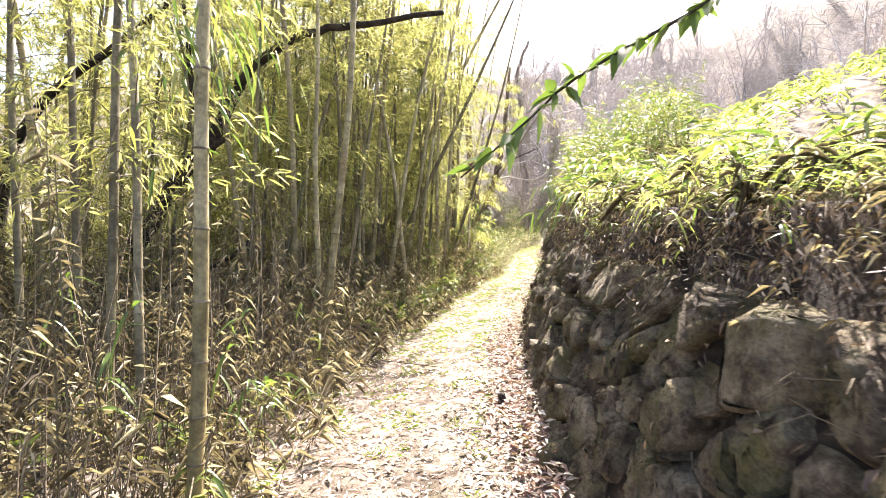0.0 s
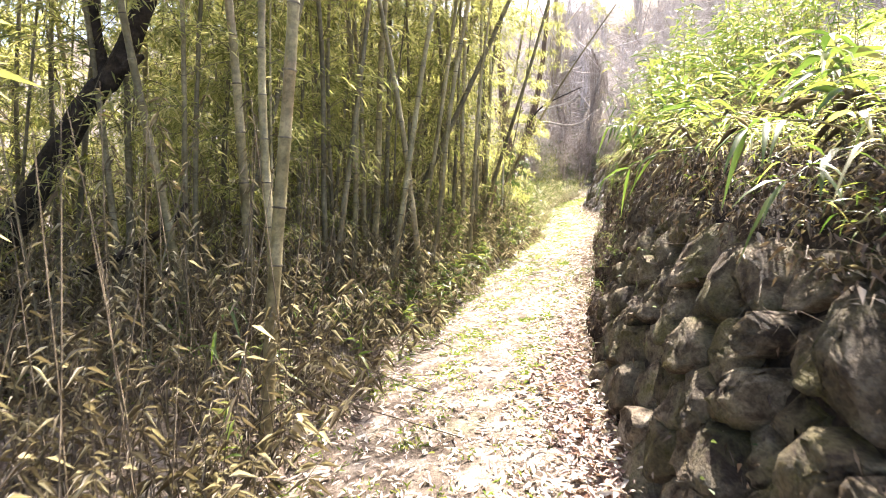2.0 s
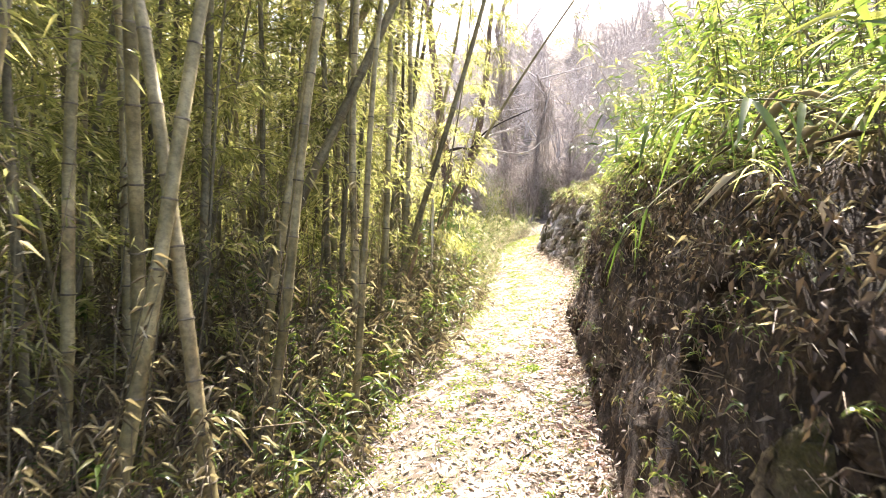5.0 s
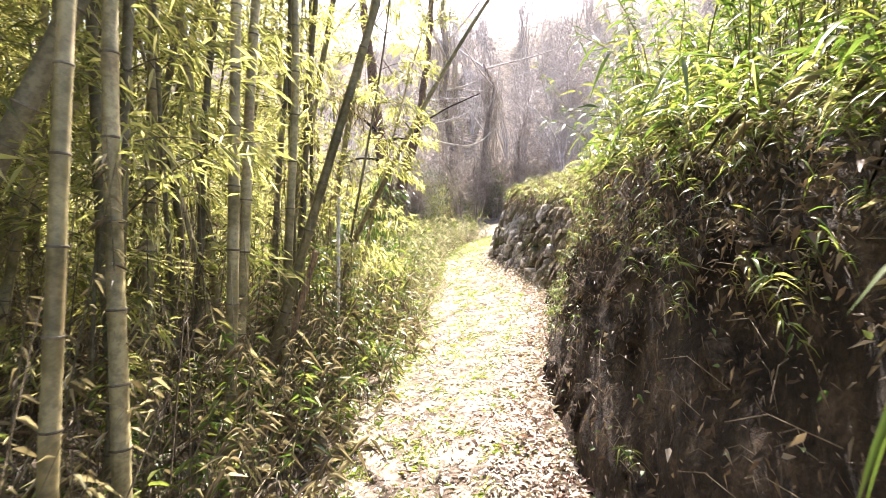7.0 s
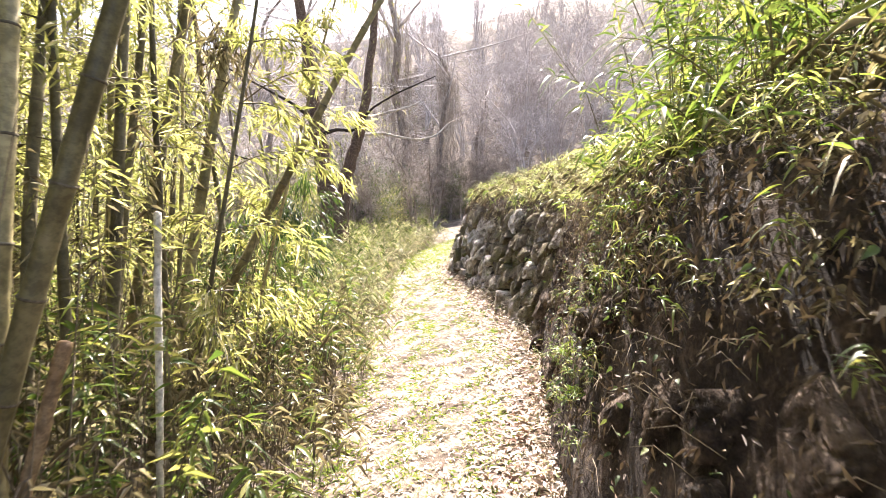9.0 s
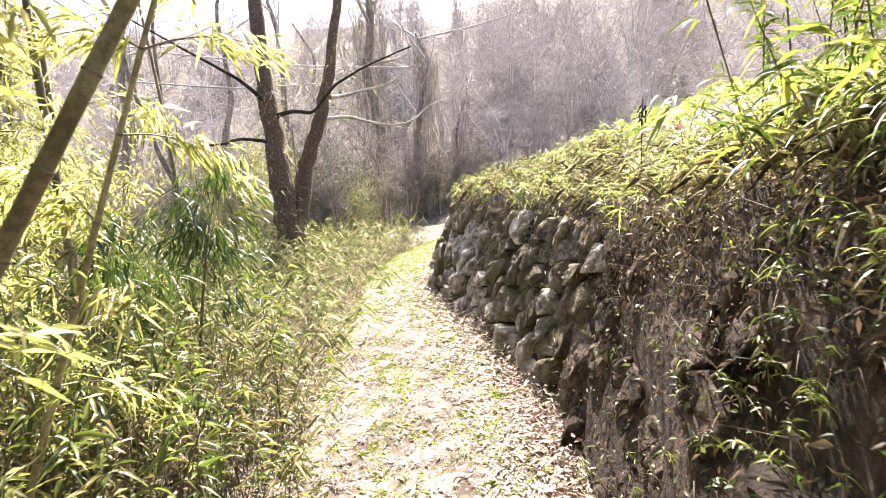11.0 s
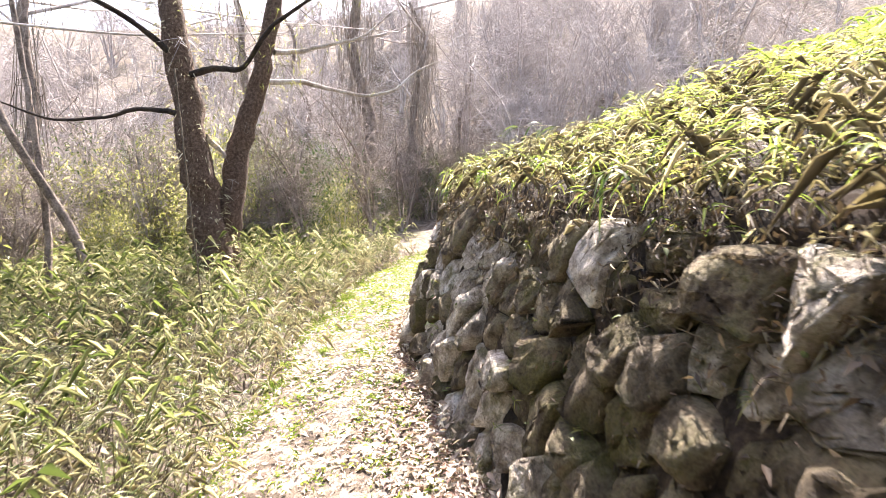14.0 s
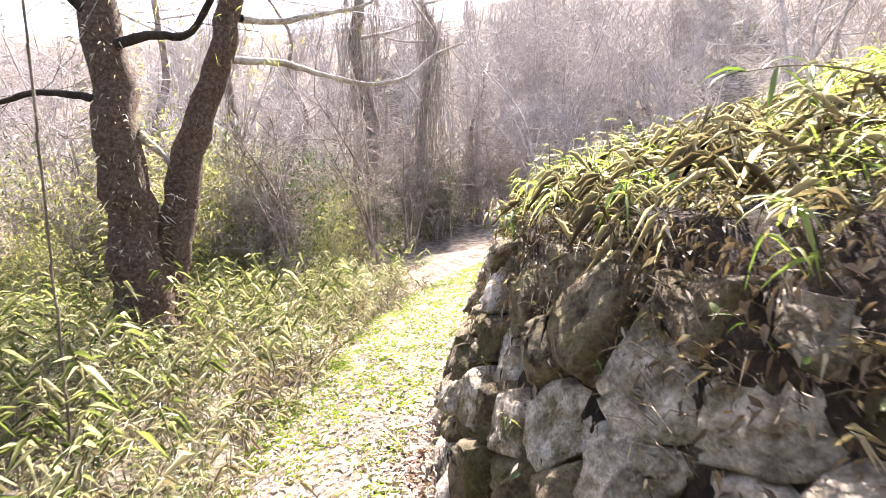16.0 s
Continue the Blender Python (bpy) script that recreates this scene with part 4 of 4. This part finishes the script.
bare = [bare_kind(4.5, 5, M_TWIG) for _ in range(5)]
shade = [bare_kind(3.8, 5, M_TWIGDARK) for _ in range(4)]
leafy = [leafy_kind(i, 3.2, L_BAMBOO, "yellow-green leafy shrub at the wood's edge") for i in range(3)]
ever = [leafy_kind(i, 3.4, L_IVY, "dark evergreen shrub in the shaded wood", 0.14) for i in range(2)]
pr = np.random.default_rng(9)


def put(kind, x, y, scale):
    plant(kind[int(pr.integers(0, len(kind)))], x, y, (pr.normal(0, 0.05), pr.normal(0, 0.05)), scale, pr.uniform(0, 6.28))


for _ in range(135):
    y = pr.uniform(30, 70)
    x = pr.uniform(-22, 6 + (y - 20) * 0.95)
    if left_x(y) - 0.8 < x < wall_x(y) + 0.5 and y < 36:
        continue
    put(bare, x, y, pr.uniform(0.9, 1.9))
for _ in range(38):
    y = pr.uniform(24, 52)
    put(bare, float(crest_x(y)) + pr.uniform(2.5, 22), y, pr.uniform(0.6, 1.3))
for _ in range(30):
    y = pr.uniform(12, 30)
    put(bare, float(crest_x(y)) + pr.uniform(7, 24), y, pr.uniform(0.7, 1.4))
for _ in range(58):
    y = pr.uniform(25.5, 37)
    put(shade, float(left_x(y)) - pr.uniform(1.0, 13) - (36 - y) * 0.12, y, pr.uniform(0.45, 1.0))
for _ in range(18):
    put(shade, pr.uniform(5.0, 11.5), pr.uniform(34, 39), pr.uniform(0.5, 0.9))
for _ in range(34):
    y = pr.uniform(17.5, 34)
    put(leafy, float(left_x(y)) - pr.uniform(4.5, 16), y, pr.uniform(0.5, 1.2))
for x, y in ((7.4, 34.2), (8.2, 35.4)):
    put(ever, x, y, pr.uniform(0.45, 0.7))
for _ in range(12):
    y = pr.uniform(28, 37)
    put(ever, float(left_x(y)) - pr.uniform(1.5, 12), y, pr.uniform(0.5, 1.0))
for _ in range(14):
    y = pr.uniform(-4, 17)
    put(leafy, float(left_x(y)) - pr.uniform(9, 20), y, pr.uniform(0.6, 1.1))
for _ in range(26):
    y = pr.uniform(-2, 20)
    put(bare, float(left_x(y)) - pr.uniform(9, 22), y, pr.uniform(0.7, 1.3))
for _ in range(12):
    y = pr.uniform(26, 32)
    put(leafy, float(left_x(y)) - pr.uniform(3.0, 9.0), y, pr.uniform(0.45, 0.85))
for k in bare + shade + leafy + ever:
    drop_thing(k)


# tall trunks of the wood behind, wrapped in dry vines
def vine_tree(x, y, r0, h, lean, vines):
    z = float(ground_z(x, y))
    ob = thing("vine_covered_tree", (0, 0, 0), "tall grey trunk wrapped in hanging dry vines", "tree", "trees of the far wood")
    g = Geo()
    P = limb(g, [(x + lean * h * f + rng.normal(0, 0.035 * h * f), y + rng.normal(0, 0.02 * h), z - 0.2 + h * f) for f in np.linspace(0, 1, 7)], r0, r0 * 0.3, 10)
    part("trunk", g, M_FARBARK, ob, smooth=True)
    b = Geo()
    for _ in range(6):
        c = P[rng.integers(len(P) // 2, len(P))]
        w = rng.normal(0, 1, 3) * (1.3, 1.3, 0.5) + (0, 0, 0.9)
        Q = limb(b, [c, c + w * 0.8, c + w * 1.7 + (0, 0, 0.3)], r0 * 0.28, 0.012, 5)
        twigs_from(b, Q, 16, 0.9, 0.009, forks=4)
    tagged(part("crown", b, M_TWIG, ob), kind="stuff")
    if vines:
        v = Geo()
        for _ in range(vines):
            c = P[rng.integers(len(P) // 4, len(P))]
            a, rr = rng.uniform(0, 6.28), r0 * rng.uniform(0.9, 2.4)
            p = c + np.array([math.cos(a) * rr, math.sin(a) * rr, 0])
            ln = rng.uniform(0.8, min(4.0, max(1.0, c[2] - z)))
            tube(v, [p, p + (rng.normal(0, 0.1), rng.normal(0, 0.1), -ln * 0.5), p + (rng.normal(0, 0.22), rng.normal(0, 0.22), -ln)], [0.012, 0.009, 0.005], 3, cap=False)
        tagged(part("vines", v, M_VINE, ob), kind="stuff")


vine_tree(5.3, 34.7, 0.30, 13, 0.01, 300)
vine_tree(6.85, 34.3, 0.20, 8, 0.05, 260)
vine_tree(2.2, 31.0, 0.15, 10, -0.10, 30)
vine_tree(0.25, 23.6, 0.07, 8, -0.32, 0)
vine_tree(-0.47, 24.0, 0.055, 8, -0.02, 0)
vine_tree(-3.0, 29.0, 0.16, 11, 0.03, 60)
vine_tree(-6.5, 31.5, 0.20, 12, -0.03, 60)
vine_tree(-1.0, 34.0, 0.16, 11, 0.08, 30)
vine_tree(3.6, 38.0, 0.15, 9, -0.12, 20)
vine_tree(9.9, 39.5, 0.12, 6, 0.2, 30)
vine_tree(-10.5, 27.0, 0.16, 11, 0.04, 0)
vine_tree(-9.0, 36.0, 0.2, 13, 0.0, 60)


# ---- single small things along the walk ----
def sprig(x, y, z, root, n=8, size=0.17, mat=None, width=0.115):
    """One leafy shoot from its root on the bank out to its hanging tip."""
    ob = thing("bamboo_sprig", (0, 0, 0), "arching young bamboo shoot with drooping green leaves", "bamboo", "shoots on the bank")
    root, tip = np.array([root[0], root[1], float(ground_z(*root)) - 0.03]), np.array([x, y, z])
    g = Geo()
    top = (root + tip) / 2 + (0, 0, 0.25 * np.linalg.norm(tip - root))
    f = np.linspace(0, 1, 9)[:, None]
    P = root * (1 - f) ** 2 + 2 * f * (1 - f) * top + tip * f ** 2
    tube(g, P, np.linspace(0.005, 0.0018, 9), 5)
    part("stalk", g, M_CULM, ob)
    lf = Geo()
    for k in range(n):
        one = Geo()
        b = P[-1 - int(k * 0.45) % 5]
        w = unit((tip - top) * (1, 1, 0.4) + rng.normal(0, 0.22, 3))
        ln = size * rng.uniform(0.75, 1.2)
        leaves(one, b[None], w[None], ln, ln * width, 0.7, 3, 0.2, roll=0.25)
        part("leaf", one, mat or L_FRESH, ob)
    return ob


sprig(0.86, 3.70, 1.62, (1.35, 3.9), 9)
sprig(0.95, 4.10, 1.80, (1.5, 4.2), 8)
sprig(0.92, 5.30, 1.72, (1.5, 5.3), 8)
sprig(1.30, 7.30, 2.17, (1.9, 7.2), 10, 0.2)
sprig(1.62, 8.35, 2.32, (2.2, 8.3), 10, 0.2)
sprig(1.60, 8.63, 1.72, (2.3, 8.9), 7, 0.17)
sprig(3.78, 14.6, 2.72, (4.5, 14.5), 11, 0.2)
sprig(3.95, 14.9, 2.85, (4.7, 14.9), 9, 0.2)
sprig(2.05, 9.9, 2.52, (2.7, 9.9), 10, 0.2)
sprig(2.20, 11.1, 3.00, (3.0, 11.4), 10, 0.2)
sprig(2.45, 12.0, 2.75, (3.2, 12.1), 9, 0.2)
sprig(2.62, 12.9, 2.85, (3.4, 13.0), 9, 0.2)
sprig(4.05, 15.25, 2.72, (4.6, 15.0), 10, 0.2)
sprig(4.10, 17.30, 2.36, (4.5, 17.3), 8, 0.16)
sprig(4.45, 18.95, 2.82, (5.1, 18.7), 10, 0.17)
sprig(4.33, 19.35, 2.55, (4.8, 19.2), 8, 0.15)
sprig(4.25, 20.3, 2.45, (4.6, 20.3), 7, 0.14)

# broad-leaved twig that hangs over the start of the path
twig = thing("overhanging_twig", (0, 0, 0), "thin dark twig with broad bright green leaves", "branch")
zb = float(ground_z(2.6, 2.3))
g = Geo()
P = limb(g, [(2.6, 2.3, zb - 0.05), (2.1, 2.2, zb + 0.7), (1.5, 2.0, 2.62), (1.06, 1.95, 2.40), (0.94, 1.93, 2.30), (0.65, 1.92, 2.14), (0.43, 1.87, 2.0), (0.26, 1.82, 1.83), (0.06, 1.76, 1.66)], 0.012, 0.003, 6)
part("stem", g, M_DARKBARK, twig)
for k in range(58):
    one = Geo()
    b = P[int(rng.uniform(0.42, 1.0) * (len(P) - 1))]
    w = unit(np.array([-0.5, -0.1, -0.35]) + rng.normal(0, 0.5, 3))
    ln = rng.uniform(0.07, 0.13)
    leaves(one, b[None], w[None], ln, ln * 0.42, 0.3, 3, 0.15, roll=0.5)
    part("leaf", one, L_FRESH, twig)

# bleached dead cane and a broken brown stub in front of the grove
def dead_cane(name, x, y, lean, h, r0, mat, label):
    z = float(ground_z(x, y))
    g, gap, zz = Geo(), 0.24, -0.05
    pts, rad = [], []
    while zz < h:
        pts += [(x + lean[0] * zz + rng.normal(0, 0.004), y + lean[1] * zz, z + zz), (x + lean[0] * (zz + 0.015), y + lean[1] * (zz + 0.015), z + zz + 0.015)]
        rad += [r0 * 1.16, r0]
        zz += gap
    tube(g, pts, rad, 9)
    return tagged(part(name, g, mat), label, "bamboo")


M_BLEACH = solid_material("bleached_cane", [(0.3, (0.52, 0.48, 0.40)), (0.7, (0.78, 0.74, 0.66))], 5.0, 0.6, 0.2)
M_STUB = solid_material("brown_cane", [(0.3, (0.24, 0.15, 0.08)), (0.7, (0.42, 0.29, 0.17))], 5.0, 0.6, 0.2)
dead_cane("dead_bamboo_cane", 0.60, 12.47, (0.02, 0.06), 1.75, 0.014, M_BLEACH, "bleached dead bamboo cane standing among green leaves")
dead_cane("broken_bamboo_stub", 0.13, 12.06, (0.30, 0.0), 1.35, 0.022, M_STUB, "broken brown bamboo stub leaning over the undergrowth")
dead_cane("leaning_dead_cane", 0.95, 17.9, (-0.45, 0.25), 1.6, 0.016, M_BLEACH, "pale dead cane leaning in the dwarf bamboo")
# a thin hanging vine, built here as an upright cane
dead_cane("pale_upright_cane", 1.95, 21.0, (-0.06, 0.02), 2.9, 0.007, M_DRYCULM, "thin tan hanging vine beside the path")

# bunch of dead leaves caught high on a cane
g = Geo()
n = 260
b = np.array([0.74, 13.83, 3.2]) + rng.normal(0, 1, (n, 3)) * (0.10, 0.08, 0.14)
leaves(g, b, rng.normal(0, 0.6, (n, 3)) + (0, 0, -0.8), rng.uniform(0.08, 0.18, n), 0.012, 0.4)
tagged(part("dead_leaf_bunch", g, L_DRY), "bunch of brown dead leaves hanging on a cane", "dead leaves", kind="stuff")


# young leafy bamboo beside the path past the grove
def sapling(x, y, h, lean, n):
    ob = thing("young_bamboo", (0, 0, 0), "young bamboo with a dark stem and dense green leaves", "bamboo", "young bamboo")
    z = float(ground_z(x, y)) - 0.04
    f = np.linspace(0, 1, 10)
    P = np.stack([x + lean * h * f ** 2, y + 0 * f, z + h * f], -1)
    g = Geo()
    tube(g, P, np.linspace(0.016, 0.004, 10), 7)
    part("stem", g, M_CULM_DARK, ob, smooth=True)
    lf = Geo()
    for _ in range(22):
        c = P[rng.integers(4, 10)]
        w = np.append(np.clip(rng.normal(0, 0.3, 2), -0.5, 0.4), rng.uniform(0.0, 0.3))
        tube(lf, [c, c + w * 0.6, c + w + (0, 0, -0.12)], [0.004, 0.003, 0.0015], 3, 1, cap=False)
        k = n // 22
        q = c + w * rng.uniform(0.3, 1.1, (k, 1)) + rng.normal(0, 0.06, (k, 3))
        leaves(lf, q, np.append(w[:2], -0.25) * 1.4 + rng.normal(0, 0.35, (k, 3)), rng.uniform(0.09, 0.17, k), 0.020, 0.5, 3, 0.2)
    tagged(part("foliage", lf, [L_SAPLING, M_CULM_DARK], ob), kind="stuff")


sapling(0.93, 17.0, 1.9, 0.10, 860)
sapling(0.35, 16.4, 1.7, 0.05, 640)
sapling(0.75, 15.1, 1.4, 0.05, 300)
sapling(0.2, 18.3, 1.5, -0.1, 260)

# fresh grass clumps at the foot of the wall
def clump(x, y, z, h, n, label):
    g = Geo()
    b = np.array([x, y, z]) + rng.normal(0, 0.035, (n, 3)) * (1, 1, 0.2)
    leaves(g, b, rng.normal(0, 0.5, (n, 3)) * (1, 1, 0) + (-0.15, 0, 1.0), rng.uniform(0.6, 1.2, n) * h, 0.010, 0.7, 3, 0.2)
    return tagged(part("grass_clump", g, L_GRASS), label, "grass", "grass clumps")


for x, y, h in ((3.72, 16.75, 0.20), (3.62, 16.4, 0.12), (2.95, 13.35, 0.24), (3.0, 12.65, 0.22), (2.75, 12.9, 0.16), (1.72, 9.75, 0.20), (3.3, 16.0, 0.12), (3.1, 20.6, 0.16), (2.95, 22.2, 0.22),
                (2.6, 20.0, 0.20), (3.6, 19.3, 0.13), (1.5, 10.4, 0.16)):
    clump(x, y, float(ground_z(x, y)), h, 70, "bright green grass clump at the path's edge")

# rotten stump end in the litter
g = Geo()
tube(g, [(0.45, 3.96, 0.18), (0.45, 3.95, 0.24), (0.44, 3.93, 0.285)], [0.034, 0.031, 0.028], 10)
tagged(part("cut_cane_stump", g, M_DARKBARK), "short dark cut cane stump standing in the leaf litter", "stump")

# withered seed stalk and a red leaf on the bank
g = Geo()
zb = float(ground_z(4.56, 15.9))
tube(g, [(4.56, 15.9, zb), (4.55, 15.9, zb + 0.35), (4.57, 15.91, zb + 0.72)], [0.006, 0.005, 0.004], 5)
b = np.array([4.56, 15.9, zb + 0.6]) + rng.normal(0, 0.03, (26, 3)) * (0.6, 0.6, 2.2)
leaves(g, b, rng.normal(0, 0.5, (26, 3)) + (0, 0, -0.8), 0.06, 0.02, 0.3)
tagged(part("withered_stalk", g, M_DARKBARK), "withered dark weed stalk on the bank", "weed")
M_RED = leaf_material("red_leaf", [(0.0, (0.25, 0.05, 0.03)), (1.0, (0.33, 0.08, 0.04))], 0.4)
shoot = thing("red_leaf_shoot", (0, 0, 0), "thin shoot with one broad rust-red leaf", "weed")
g = Geo()
zb = float(ground_z(4.75, 15.6))
tube(g, [(4.75, 15.62, zb), (4.74, 15.63, zb + 0.2), (4.70, 15.64, zb + 0.42)], [0.005, 0.004, 0.002], 5)
part("stalk", g, M_DARKBARK, shoot)
g = Geo()
leaves(g, np.array([[4.69, 15.63, zb + 0.38]]), np.array([[-0.5, -0.5, -0.3]]), 0.13, 0.10, 0.2, 3, 0.1, roll=0.1, facing=(-0.5, -1, 0.4))
part("leaf", g, M_RED, shoot)

# thin creeper with small leaves round the twin-stemmed tree
g = Geo()
n = 900
k = rng.integers(0, len(P1) * 2 // 3, n)
a = rng.uniform(0, 6.28, n)
rad = 0.30 - 0.10 * k / len(P1)
b = P1[k] + np.stack([np.cos(a) * rad, np.sin(a) * rad, rng.normal(0, 0.1, n)], -1)
leaves(g, b, np.stack([np.cos(a) * 0.6, np.sin(a) * 0.6, rng.normal(0.1, 0.4, n)], -1), rng.uniform(0.06, 0.14, n), 0.014, 0.4)
stuff("trunk_creeper", g, L_STRAW, "small pale leaves of a creeper on the trunk", "creeper")
g = Geo()
n = 900
k = rng.integers(len(P2) // 2, len(P2), n)
b = P2[k] + rng.normal(0, 1, (n, 3)) * (0.55, 0.5, 0.35)
leaves(g, b, rng.normal(0, 0.6, (n, 3)) + (0, 0, -0.6), rng.uniform(0.06, 0.11, n), 0.013, 0.4)
stuff("hanging_spray", g, L_BAMBOO, "yellow-green leaf sprays hanging before the twin stems", "leaves")


# shoots that lean out of the grove at the start of the walk
def grove_shoot(x, y, z, root, n, size):
    ob = sprig(x, y, z, root, n, size)
    return tagged(ob, "fresh green bamboo shoot among dry undergrowth", group="shoots in the grove")


grove_shoot(-1.20, 2.0, 1.18, (-1.6, 2.2), 11, 0.17)
grove_shoot(-1.66, 2.3, 1.28, (-2.0, 2.4), 8, 0.15)
grove_shoot(-0.95, 2.45, 1.08, (-1.3, 2.6), 8, 0.15)
grove_shoot(-1.0, 2.7, 0.72, (-1.3, 2.8), 8, 0.16)
grove_shoot(-1.25, 4.9, 1.0, (-1.6, 5.0), 9, 0.16)
grove_shoot(-0.95, 6.5, 0.8, (-1.3, 6.6), 9, 0.15)
grove_shoot(-0.55, 8.2, 0.9, (-0.9, 8.4), 9, 0.15)
grove_shoot(0.72, 12.35, 0.92, (0.45, 12.5), 14, 0.17)
grove_shoot(0.52, 12.1, 0.85, (0.3, 12.3), 12, 0.16)
grove_shoot(0.88, 12.55, 0.78, (0.6, 12.7), 12, 0.15)
grove_shoot(-0.2, 9.6, 1.1, (-0.6, 9.8), 9, 0.15)

# leafy side shoot high on the first cane
g = Geo()
n = 150
b = np.array([-1.08, 2.45, 2.35]) + rng.normal(0, 1, (n, 3)) * (0.16, 0.12, 0.22)
leaves(g, b, rng.normal(0, 0.45, (n, 3)) + (0.3, -0.1, -0.8), rng.uniform(0.08, 0.15, n), 0.017, 0.4, 3, 0.2)
tagged(part("leaf_spray", g, L_FRESH), "bright green leaf spray hanging on the first cane", "leaves", kind="stuff")
